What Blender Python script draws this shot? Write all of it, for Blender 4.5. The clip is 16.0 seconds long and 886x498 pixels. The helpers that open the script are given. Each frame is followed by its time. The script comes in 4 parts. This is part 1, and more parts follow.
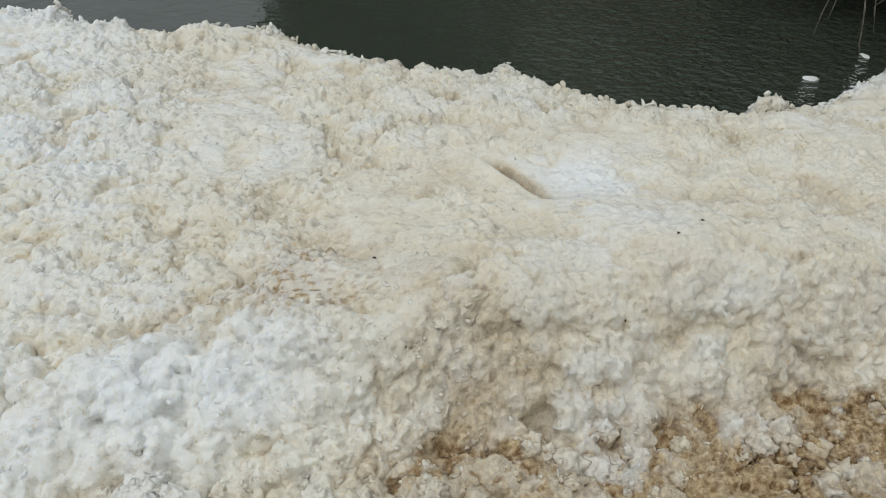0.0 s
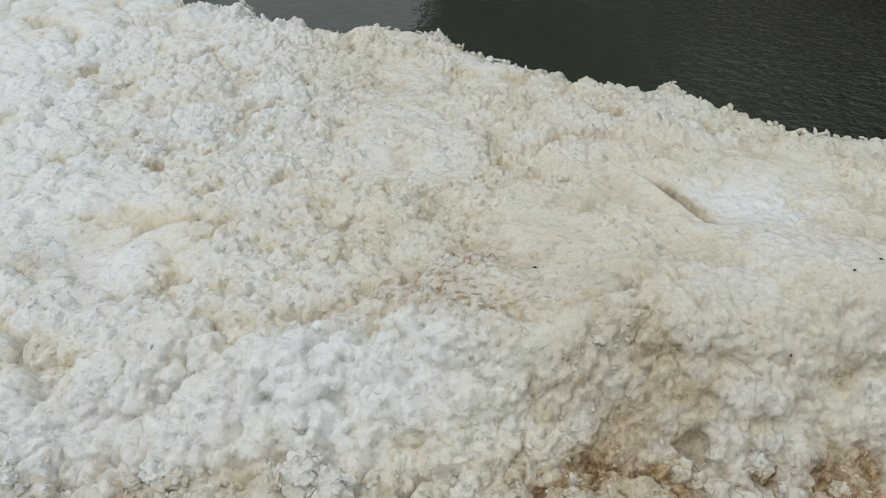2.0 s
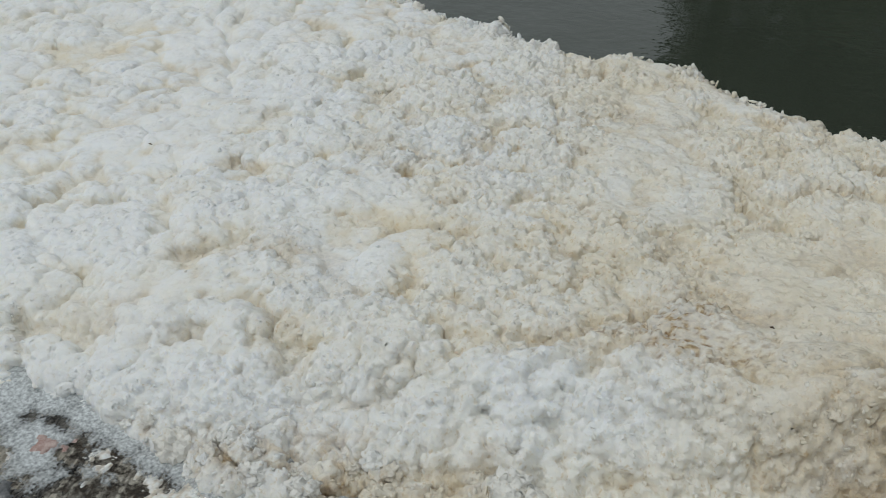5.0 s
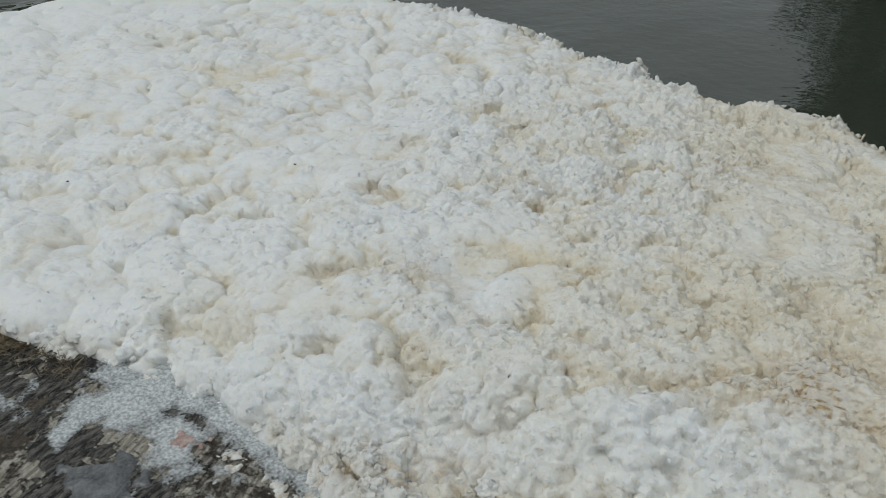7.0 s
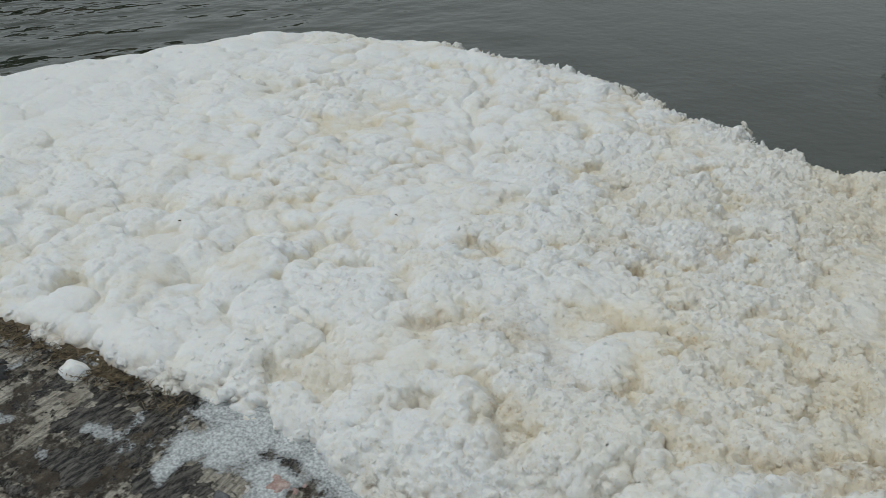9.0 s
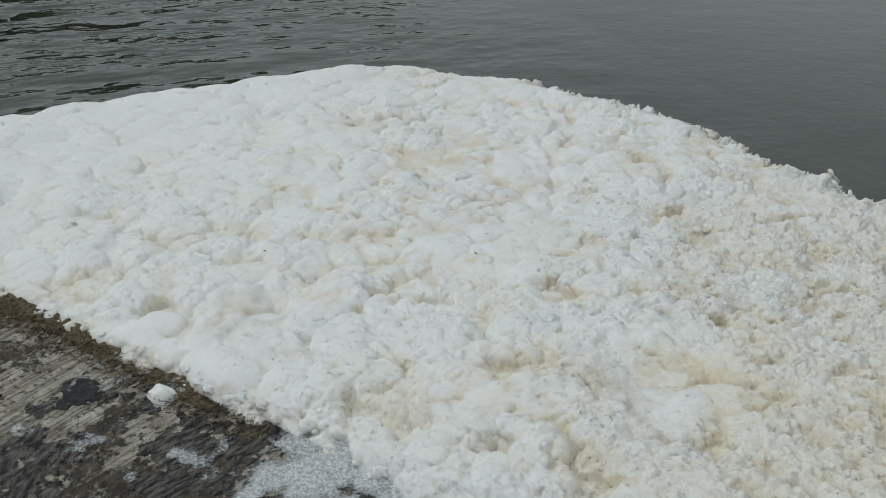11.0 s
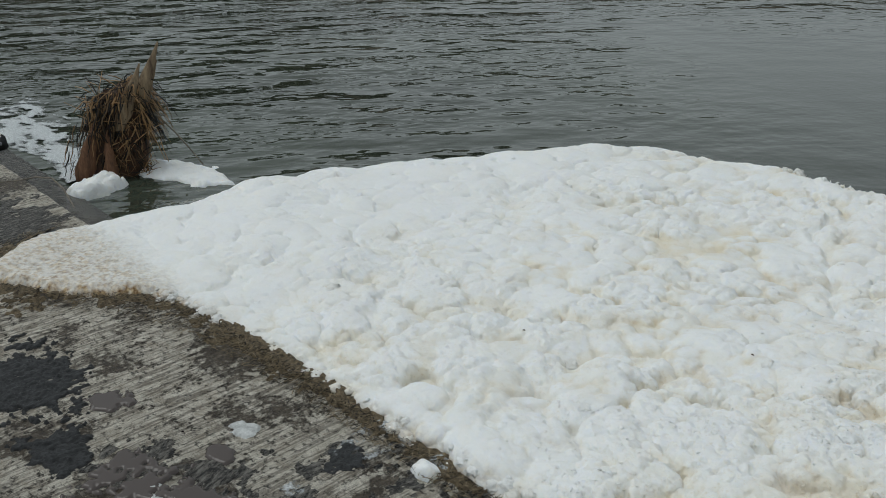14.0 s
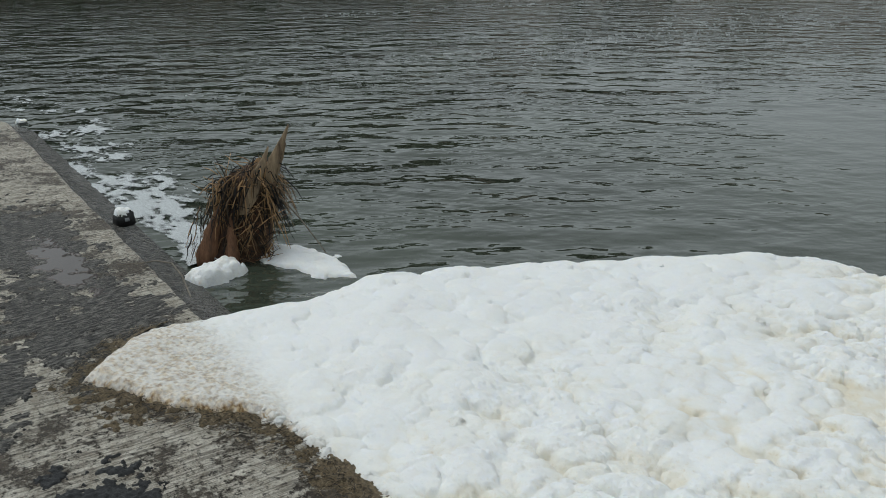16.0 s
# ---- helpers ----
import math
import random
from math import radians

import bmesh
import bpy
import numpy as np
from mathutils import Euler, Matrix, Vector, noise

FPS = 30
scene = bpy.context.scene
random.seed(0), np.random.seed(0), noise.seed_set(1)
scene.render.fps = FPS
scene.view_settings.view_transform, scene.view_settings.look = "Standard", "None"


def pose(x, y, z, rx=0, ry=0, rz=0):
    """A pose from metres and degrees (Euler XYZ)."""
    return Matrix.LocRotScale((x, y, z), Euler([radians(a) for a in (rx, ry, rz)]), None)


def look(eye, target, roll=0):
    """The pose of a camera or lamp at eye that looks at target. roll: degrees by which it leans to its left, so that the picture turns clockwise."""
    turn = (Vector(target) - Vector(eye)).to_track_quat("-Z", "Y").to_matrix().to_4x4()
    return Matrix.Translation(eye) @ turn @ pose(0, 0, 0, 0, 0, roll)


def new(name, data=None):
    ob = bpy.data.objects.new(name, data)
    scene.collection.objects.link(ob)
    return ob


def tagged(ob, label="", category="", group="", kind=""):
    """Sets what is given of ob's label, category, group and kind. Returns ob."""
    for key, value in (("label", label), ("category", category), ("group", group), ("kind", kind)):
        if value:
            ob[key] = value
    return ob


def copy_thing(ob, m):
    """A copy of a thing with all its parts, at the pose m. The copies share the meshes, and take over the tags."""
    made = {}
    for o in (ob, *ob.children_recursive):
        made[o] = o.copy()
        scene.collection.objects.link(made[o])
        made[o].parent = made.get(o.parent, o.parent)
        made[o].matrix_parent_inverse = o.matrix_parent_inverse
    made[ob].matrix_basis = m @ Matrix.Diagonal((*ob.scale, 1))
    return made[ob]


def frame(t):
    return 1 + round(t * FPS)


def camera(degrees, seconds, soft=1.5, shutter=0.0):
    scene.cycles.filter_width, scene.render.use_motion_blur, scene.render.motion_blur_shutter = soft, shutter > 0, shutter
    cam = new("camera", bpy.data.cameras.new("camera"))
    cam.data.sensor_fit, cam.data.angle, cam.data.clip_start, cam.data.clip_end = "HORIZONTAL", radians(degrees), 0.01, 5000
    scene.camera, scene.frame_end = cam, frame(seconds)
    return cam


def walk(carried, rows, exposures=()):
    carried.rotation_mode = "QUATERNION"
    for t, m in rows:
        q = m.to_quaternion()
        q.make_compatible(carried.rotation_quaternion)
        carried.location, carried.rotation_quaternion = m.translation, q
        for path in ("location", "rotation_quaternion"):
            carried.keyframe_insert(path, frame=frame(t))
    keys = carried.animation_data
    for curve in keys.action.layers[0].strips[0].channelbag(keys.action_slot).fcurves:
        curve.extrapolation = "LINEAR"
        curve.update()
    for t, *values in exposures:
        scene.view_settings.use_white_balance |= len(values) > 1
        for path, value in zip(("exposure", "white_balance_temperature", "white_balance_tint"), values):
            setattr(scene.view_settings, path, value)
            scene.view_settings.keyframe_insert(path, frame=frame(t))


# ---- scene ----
cam = camera(54.4, 16.0, soft=0.8)
PATH = [
    (0, (0.000, 0.000, 1.480), (0.000, 1.632, 0.324), 3.8),
    (0.5, (-0.032, -0.006, 1.469), (-0.088, 1.627, 0.316), 4.0),
    (1, (-0.050, -0.018, 1.477), (-0.185, 1.607, 0.318), 3.6),
    (1.5, (-0.072, -0.021, 1.483), (-0.283, 1.596, 0.325), 3.3),
    (2, (-0.084, -0.034, 1.496), (-0.375, 1.573, 0.340), 2.9),
    (2.5, (-0.094, -0.035, 1.499), (-0.478, 1.552, 0.344), 2.4),
    (3, (-0.114, -0.041, 1.518), (-0.574, 1.522, 0.359), 2.5),
    (3.5, (-0.114, -0.044, 1.519), (-0.649, 1.497, 0.362), 1.9),
    (4, (-0.121, -0.050, 1.526), (-0.738, 1.459, 0.368), 1.6),
    (6.5, (-0.167, -0.110, 1.571), (-1.084, 1.274, 0.457), 1.1),
    (7, (-0.163, -0.122, 1.578), (-1.151, 1.230, 0.485), 0.8),
    (7.5, (-0.168, -0.122, 1.586), (-1.210, 1.203, 0.510), 0.7),
    (8, (-0.184, -0.127, 1.596), (-1.270, 1.176, 0.537), 0.7),
    (8.5, (-0.200, -0.141, 1.605), (-1.331, 1.147, 0.574), 0.6),
    (11, (-0.256, -0.196, 1.663), (-1.548, 0.997, 0.710), 0.5),
    (11.5, (-0.269, -0.212, 1.667), (-1.615, 0.933, 0.731), -0.1),
    (12, (-0.277, -0.224, 1.670), (-1.696, 0.850, 0.757), -0.7),
    (12.5, (-0.298, -0.251, 1.678), (-1.766, 0.775, 0.789), -0.6),
    (13, (-0.324, -0.282, 1.674), (-1.829, 0.720, 0.819), -0.7),
    (13.5, (-0.413, -0.342, 1.663), (-1.966, 0.620, 0.847), -1.1),
    (14, (-0.502, -0.352, 1.656), (-2.110, 0.526, 0.854), -0.9),
    (14.5, (-0.558, -0.294, 1.695), (-2.221, 0.509, 0.928), 0.1),
    (15, (-0.669, -0.240, 1.703), (-2.370, 0.522, 0.979), 0.7),
    (15.5, (-0.886, -0.268, 1.722), (-2.612, 0.469, 1.032), -0.4),
    (16, (-1.002, -0.200, 1.725), (-2.770, 0.454, 1.057), -0.8),
]
walk(cam, [(t, look(eye, target, roll)) for t, eye, target, roll in PATH], exposures=[(0, -0.59, 6320, 7.0), (4, -0.80, 6340, 6.5), (7, -0.94, 6340, 6.0), (11, -0.90, 6300, 5.0), (12.8, -0.92, 6280, 5.0), (13.6, -0.88, 6280, 5.0), (14.5, -0.70, 6250, 5.0), (16, -0.63, 6250, 5.0)])

# ---- world and sun: a bright overcast sky ----
world = bpy.data.worlds.new("overcast_sky")
scene.world = world
world.use_nodes = True
wn, wl = world.node_tree.nodes, world.node_tree.links
wn.clear()
w_out = wn.new("ShaderNodeOutputWorld")
w_bg = wn.new("ShaderNodeBackground")
w_hsv = wn.new("ShaderNodeHueSaturation")
w_sky = wn.new("ShaderNodeTexSky")
w_sky.sky_type = "NISHITA"
w_sky.sun_disc = False
w_sky.sun_elevation = radians(64)
w_sky.sun_rotation = radians(223)
w_sky.air_density = 1.0
w_sky.dust_density = 4.0
w_hsv.inputs["Saturation"].default_value = 0.22
w_bg.inputs["Strength"].default_value = 0.15
wl.new(w_sky.outputs[0], w_hsv.inputs["Color"])
w_mix = wn.new("ShaderNodeMix")
w_mix.data_type = "RGBA"
w_mix.inputs[0].default_value = 0.6
w_mix.inputs[7].default_value = (6.0, 6.35, 6.5, 1)
wl.new(w_hsv.outputs[0], w_mix.inputs[6])
wl.new(w_mix.outputs[2], w_bg.inputs[0])
wl.new(w_bg.outputs[0], w_out.inputs[0])

sun = new("sun", bpy.data.lights.new("sun", "SUN"))
sun.data.energy = 0.9
sun.data.angle = radians(45)
sun.data.color = (1.0, 0.98, 0.95)
sun.matrix_world = look((0, 0, 10), (2.6, 2.8, 2.0))

# ---- the plan: u runs along the ledge's edge, v out over the water ----
E0 = np.array([-5.22, 0.0])
EU = np.array([0.9746, 0.2241])
EV = np.array([-0.2241, 0.9746])
WATER = -0.12
TURN = math.degrees(math.atan2(EU[1], EU[0]))


def xy(u, v):
    return E0[0] + u * EU[0] + v * EV[0], E0[1] + u * EU[1] + v * EV[1]


def spot(u, v, z, turn=0.0):
    x, y = xy(u, v)
    return pose(x, y, z, 0, 0, TURN + turn)


# ---- noise on arrays ----
def lattice(i, j, seed):
    h = (i.astype(np.int64) * 374761393 + j.astype(np.int64) * 668265263 + seed * 1274126177) & 0xFFFFFFFF
    h = ((h ^ (h >> 13)) * 1103515245) & 0xFFFFFFFF
    h = ((h ^ (h >> 16)) * 2246822519) & 0xFFFFFFFF
    return ((h ^ (h >> 15)) & 0xFFFFFF) / float(0xFFFFFF)


def soft_noise(x, y, seed):
    i, j = np.floor(x), np.floor(y)
    a, b = x - i, y - j
    a, b = a * a * a * (a * (a * 6 - 15) + 10), b * b * b * (b * (b * 6 - 15) + 10)
    p = lattice(i, j, seed) * (1 - a) + lattice(i + 1, j, seed) * a
    q = lattice(i, j + 1, seed) * (1 - a) + lattice(i + 1, j + 1, seed) * a
    return (p * (1 - b) + q * b) * 2 - 1


def fractal(x, y, seed, octaves=4):
    total, size = 0, 1.0
    for k in range(octaves):
        total = total + soft_noise(x * 2**k + 17.3 * k, y * 2**k - 9.1 * k, seed + k) * size
        size *= 0.5
    return total / 1.6


def cells(x, y, seed):
    """Distance to the nearest and second nearest of scattered points, one to a unit square, and a number of the nearest."""
    i, j = np.floor(x), np.floor(y)
    first, second, tag = np.full(x.shape, 9.0), np.full(x.shape, 9.0), np.zeros(x.shape)
    for di in (-1, 0, 1):
        for dj in (-1, 0, 1):
            a, b = i + di, j + dj
            d = np.hypot(a + lattice(a, b, seed) - x, b + lattice(a, b, seed + 7) - y)
            near = d < first
            second = np.where(near, first, np.minimum(second, d))
            tag = np.where(near, lattice(a, b, seed + 13), tag)
            first = np.where(near, d, first)
    return first, second, tag


def step(x, a, b):
    t = np.clip((x - a) / (b - a), 0, 1)
    return t * t * (3 - 2 * t)


def bump_at(u, v, cu, cv, ru, rv):
    return np.exp(-(((u - cu) / ru) ** 2) - ((v - cv) / rv) ** 2)


def material(name):
    m = bpy.data.materials.new(name)
    m.use_nodes = True
    n, l = m.node_tree.nodes, m.node_tree.links
    return m, n, l, n["Principled BSDF"]


def noise_node(n, l, scale, detail=4.0, rough=0.55, vector=None):
    t = n.new("ShaderNodeTexNoise")
    t.inputs["Scale"].default_value, t.inputs["Detail"].default_value, t.inputs["Roughness"].default_value = scale, detail, rough
    if vector is not None:
        l.new(vector, t.inputs["Vector"])
    return t


def coords(n, l, scale=(1, 1, 1), turn=0.0):
    c = n.new("ShaderNodeTexCoord")
    m = n.new("ShaderNodeMapping")
    m.vector_type = "TEXTURE"
    m.inputs["Scale"].default_value = [1 / c for c in scale]
    m.inputs["Rotation"].default_value = (0, 0, radians(turn))
    l.new(c.outputs["Object"], m.inputs["Vector"])
    return m.outputs["Vector"]


def ramp(n, l, source, stops):
    r = n.new("ShaderNodeValToRGB")
    e = r.color_ramp.elements
    while len(e) < len(stops):
        e.new(0.5)
    for k, (place, colour) in enumerate(stops):
        e[k].position = place
        e[k].color = (*colour, 1) if len(colour) == 3 else colour
    l.new(source, r.inputs[0])
    return r.outputs[0]


def grey(x):
    return (x, x, x)


def mixed(n, l, factor, a, b):
    m = n.new("ShaderNodeMix")
    m.data_type = "RGBA"
    for socket, value in ((m.inputs[0], factor), (m.inputs[6], a), (m.inputs[7], b)):
        if isinstance(value, (tuple, float)):
            socket.default_value = (*value, 1) if isinstance(value, tuple) else value
        else:
            l.new(value, socket)
    return m.outputs[2]


def maths(n, l, op, a, b):
    m = n.new("ShaderNodeMath")
    m.operation = op
    m.use_clamp = op in ("ADD", "MULTIPLY", "SUBTRACT")
    for k, value in enumerate((a, b)):
        if isinstance(value, (int, float)):
            m.inputs[k].default_value = value
        else:
            l.new(value, m.inputs[k])
    return m.outputs[0]


def relief(n, l, bsdf, height, strength, distance, before=None):
    b = n.new("ShaderNodeBump")
    b.inputs["Strength"].default_value, b.inputs["Distance"].default_value = strength, distance
    l.new(height, b.inputs["Height"])
    if before is not None:
        l.new(before, b.inputs["Normal"])
    l.new(b.outputs[0], bsdf.inputs["Normal"])
    return b.outputs[0]


def foam_material(name, depth):
    m, n, l, p = material(name)
    v = coords(n, l)
    tags = {}
    for name in ("age", "scum", "rough"):
        t = n.new("ShaderNodeAttribute")
        t.attribute_name = name
        tags[name] = t.outputs["Fac"]
    broad = noise_node(n, l, 6.0, 5.0, 0.6, v)
    fine = noise_node(n, l, 60.0, 4.0, 0.62, v)
    white = mixed(n, l, ramp(n, l, fine.outputs[0], [(0.3, grey(0)), (0.7, grey(1))]), (0.905, 0.925, 0.93), (0.935, 0.945, 0.94))
    cream = mixed(n, l, ramp(n, l, broad.outputs[0], [(0.35, grey(0)), (0.68, grey(1))]), (0.865, 0.82, 0.72), (0.80, 0.73, 0.585))
    brown = mixed(n, l, ramp(n, l, fine.outputs[0], [(0.36, grey(0)), (0.62, grey(1))]), (0.25, 0.15, 0.07), (0.62, 0.49, 0.31))
    bend = n.new("ShaderNodeVectorMath")
    bend.operation = "MULTIPLY_ADD"
    l.new(noise_node(n, l, 40.0, 3.0, 0.6, v).outputs["Color"], bend.inputs[0])
    bend.inputs[1].default_value = (0.016, 0.016, 0.016)
    l.new(v, bend.inputs[2])
    # chips: tilted flakes that overlap like shingles, at two sizes
    chips = []
    for size in (30.0, 72.0):
        g = n.new("ShaderNodeTexVoronoi")
        g.inputs["Scale"].default_value = size
        l.new(bend.outputs[0], g.inputs["Vector"])
        tilt = n.new("ShaderNodeVectorMath")
        tilt.operation = "SUBTRACT"
        l.new(g.outputs["Color"], tilt.inputs[0])
        tilt.inputs[1].default_value = (0.5, 0.5, 0.5)
        away = n.new("ShaderNodeVectorMath")
        away.operation = "SUBTRACT"
        l.new(bend.outputs[0], away.inputs[0])
        l.new(g.outputs["Position"], away.inputs[1])
        lift = n.new("ShaderNodeVectorMath")
        lift.operation = "DOT_PRODUCT"
        l.new(away.outputs[0], lift.inputs[0])
        l.new(tilt.outputs[0], lift.inputs[1])
        high = n.new("ShaderNodeMath")
        high.operation = "MULTIPLY"
        l.new(lift.outputs["Value"], high.inputs[0])
        l.new(maths(n, l, "ADD", tags["rough"], 0.12), high.inputs[1])
        chips.append(high.outputs[0])
    grain = noise_node(n, l, 320.0, 3.0, 0.7, v)
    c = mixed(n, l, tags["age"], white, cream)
    # small noise spots on rough foam turn towards tan
    pit_tint = mixed(n, l, tags["age"], (0.80, 0.76, 0.66), (0.64, 0.50, 0.30))
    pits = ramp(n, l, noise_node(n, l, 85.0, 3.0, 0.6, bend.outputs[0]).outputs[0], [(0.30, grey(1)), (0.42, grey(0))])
    c = mixed(n, l, maths(n, l, "MULTIPLY", maths(n, l, "MULTIPLY", pits, tags["rough"]), 0.8), c, pit_tint)
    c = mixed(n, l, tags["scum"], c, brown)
    l.new(c, p.inputs["Base Color"])
    p.inputs["Roughness"].default_value = 0.85
    p.inputs["Specular IOR Level"].default_value = 0.12
    p.inputs["Subsurface Weight"].default_value = depth
    p.inputs["Subsurface Radius"].default_value = (1.0, 0.95, 0.86)
    p.inputs["Subsurface Scale"].default_value = 0.018
    b = relief(n, l, p, chips[0], 0.58, 1.0)
    b = relief(n, l, p, chips[1], 0.80, 1.0, b)
    relief(n, l, p, grain.outputs[0], 0.3, 0.0012, b)
    return m


def lace_material():
    """Thin wet foam, torn into lace; the cover attribute says how dense."""
    m, n, l, p = material("foam_lace")
    v = coords(n, l)
    cover = n.new("ShaderNodeAttribute")
    cover.attribute_name = "cover"
    wide = noise_node(n, l, 14.0, 5.0, 0.65, v)
    bubble = n.new("ShaderNodeTexVoronoi")
    bubble.inputs["Scale"].default_value = 120.0
    l.new(v, bubble.inputs["Vector"])
    fine = noise_node(n, l, 120.0, 3.0, 0.6, v)
    tone = ramp(n, l, fine.outputs[0], [(0.35, (0.32, 0.34, 0.35)), (0.65, (0.72, 0.75, 0.76))])
    l.new(tone, p.inputs["Base Color"])
    p.inputs["Roughness"].default_value = 0.55
    hole = maths(n, l, "SUBTRACT", 0.75, bubble.outputs["Distance"])
    grain = maths(n, l, "ADD", maths(n, l, "MULTIPLY", wide.outputs[0], 0.72), maths(n, l, "MULTIPLY", hole, 0.26))
    dense = maths(n, l, "SUBTRACT", maths(n, l, "ADD", cover.outputs["Fac"], 0.0), grain)
    l.new(ramp(n, l, dense, [(0.0, grey(0)), (0.14, grey(0.55)), (0.40, grey(1.0))]), p.inputs["Alpha"])
    relief(n, l, p, fine.outputs[0], 0.4, 0.004)
    return m


def concrete_material():
    m, n, l, p = material("broomed_concrete")
    v = coords(n, l, turn=TURN)
    stroke = noise_node(n, l, 1.0, 3.0, 0.6, coords(n, l, (70, 4.5, 1), TURN))
    crust = noise_node(n, l, 4.2, 9.0, 0.70, v)
    broad = noise_node(n, l, 1.3, 4.0, 0.6, v)
    pits = noise_node(n, l, 40.0, 7.0, 0.75, v)
    tone = noise_node(n, l, 16.0, 6.0, 0.7, v)
    fine = noise_node(n, l, 190.0, 4.0, 0.75, v)
    height = maths(n, l, "ADD", maths(n, l, "MULTIPLY", crust.outputs[0], 0.44), maths(n, l, "MULTIPLY", pits.outputs[0], 0.26))
    height = maths(n, l, "ADD", height, maths(n, l, "MULTIPLY", broad.outputs[0], 0.30))
    pale = ramp(n, l, height, [(0.468, grey(0)), (0.494, grey(1))])
    groove = ramp(n, l, stroke.outputs[0], [(0.44, grey(1)), (0.52, grey(0))])
    hole = ramp(n, l, pits.outputs[0], [(0.40, grey(1)), (0.47, grey(0))])
    dark = mixed(n, l, ramp(n, l, tone.outputs[0], [(0.36, grey(0)), (0.64, grey(1))]), (0.055, 0.041, 0.028), (0.22, 0.182, 0.137))
    light = mixed(n, l, ramp(n, l, tone.outputs[0], [(0.38, grey(0)), (0.62, grey(1))]), (0.46, 0.412, 0.336), (0.78, 0.735, 0.64))
    c = mixed(n, l, pale, dark, light)
    c = mixed(n, l, maths(n, l, "MULTIPLY", groove, 0.52), c, (0.055, 0.039, 0.026))
    c = mixed(n, l, maths(n, l, "MULTIPLY", hole, 0.8), c, (0.018, 0.012, 0.008))
    speck = ramp(n, l, fine.outputs[0], [(0.36, grey(0.4)), (0.58, grey(1.0))])
    mul = n.new("ShaderNodeMix")
    mul.data_type, mul.blend_type = "RGBA", "MULTIPLY"
    mul.inputs[0].default_value = 0.7
    l.new(c, mul.inputs[6])
    l.new(speck, mul.inputs[7])
    l.new(mul.outputs[2], p.inputs["Base Color"])
    l.new(ramp(n, l, height, [(0.44, grey(0.35)), (0.52, grey(0.85))]), p.inputs["Roughness"])
    p.inputs["Specular IOR Level"].default_value = 0.35
    b = relief(n, l, p, pale, 0.5, 0.005)
    b = relief(n, l, p, groove, -0.5, 0.004, b)
    b = relief(n, l, p, pits.outputs[0], 0.9, 0.016, b)
    relief(n, l, p, fine.outputs[0], 0.6, 0.005, b)
    return m


def water_material(name, body, rough, small=1.0):
    m, n, l, p = material(name)
    v = coords(n, l)
    flow = coords(n, l, (1.2, 0.8, 1), -20)
    patch = noise_node(n, l, 0.35, 3.0, 0.5, v)
    l.new(mixed(n, l, ramp(n, l, patch.outputs[0], [(0.35, grey(0)), (0.65, grey(1))]), body, tuple(c * 1.5 for c in body)), p.inputs["Base Color"])
    p.inputs["Roughness"].default_value = rough
    p.inputs["IOR"].default_value = 1.52
    split = n.new("ShaderNodeSeparateXYZ")
    l.new(v, split.inputs[0])
    across = n.new("ShaderNodeMath")
    across.operation = "MULTIPLY_ADD"
    l.new(split.outputs[0], across.inputs[0])
    across.inputs[1].default_value = 0.45
    l.new(split.outputs[1], across.inputs[2])
    span = n.new("ShaderNodeMapRange")
    l.new(across.outputs[0], span.inputs[0])
    for k, value in enumerate((-1.5, 3.5, 1.0, 0.06)):
        span.inputs[k + 1].default_value = value
    reach = n.new("ShaderNodeVectorMath")
    reach.operation = "LENGTH"
    l.new(v, reach.inputs[0])
    away = n.new("ShaderNodeMapRange")
    l.new(reach.outputs["Value"], away.inputs[0])
    for k, value in enumerate((9.0, 20.0, 0.0, 1.0)):
        away.inputs[k + 1].default_value = value
    lively = maths(n, l, "MAXIMUM", span.outputs[0], away.outputs[0])
    shade = n.new("ShaderNodeMapRange")
    l.new(split.outputs[0], shade.inputs[0])
    for k, value in enumerate((-0.6, 0.8, 0.0, 0.45)):
        shade.inputs[k + 1].default_value = value
    lively = maths(n, l, "MAXIMUM", lively, shade.outputs[0])
    calm = ramp(n, l, noise_node(n, l, 0.45, 3.0, 0.55, flow).outputs[0], [(0.40, grey(0.2)), (0.58, grey(1.0))])
    calm = maths(n, l, "MULTIPLY", calm, lively)
    w1 = noise_node(n, l, 1.9, 2.0, 0.42, flow)
    w2 = noise_node(n, l, 4.6, 2.0, 0.5, flow)
    w3 = noise_node(n, l, 17.0, 2.0, 0.5, v)
    b = relief(n, l, p, maths(n, l, "MULTIPLY", w1.outputs[0], lively), 1.0 * small, 0.115)
    b = relief(n, l, p, maths(n, l, "MULTIPLY", w2.outputs[0], calm), 1.0 * small, 0.055, b)
    relief(n, l, p, maths(n, l, "MULTIPLY", w3.outputs[0], ramp(n, l, split.outputs[0], [(0.0, grey(0.04)), (0.8, grey(1.0))])), 1.0 * small, 0.042, b)
    return m


def plain_material(name, dark, light, scale, rough=0.8, bump=0.4, depth=0.01, stretch=(1, 1, 1), low=0.36, high=0.64):
    m, n, l, p = material(name)
    v = coords(n, l, stretch)
    a = noise_node(n, l, scale, 5.0, 0.6, v)
    b = noise_node(n, l, scale * 7, 4.0, 0.65, v)
    both = maths(n, l, "ADD", maths(n, l, "MULTIPLY", a.outputs[0], 0.6), maths(n, l, "MULTIPLY", b.outputs[0], 0.4))
    l.new(ramp(n, l, both, [(low, dark), (high, light)]), p.inputs["Base Color"])
    p.inputs["Roughness"].default_value = rough
    relief(n, l, p, both, bump, depth)
    return m


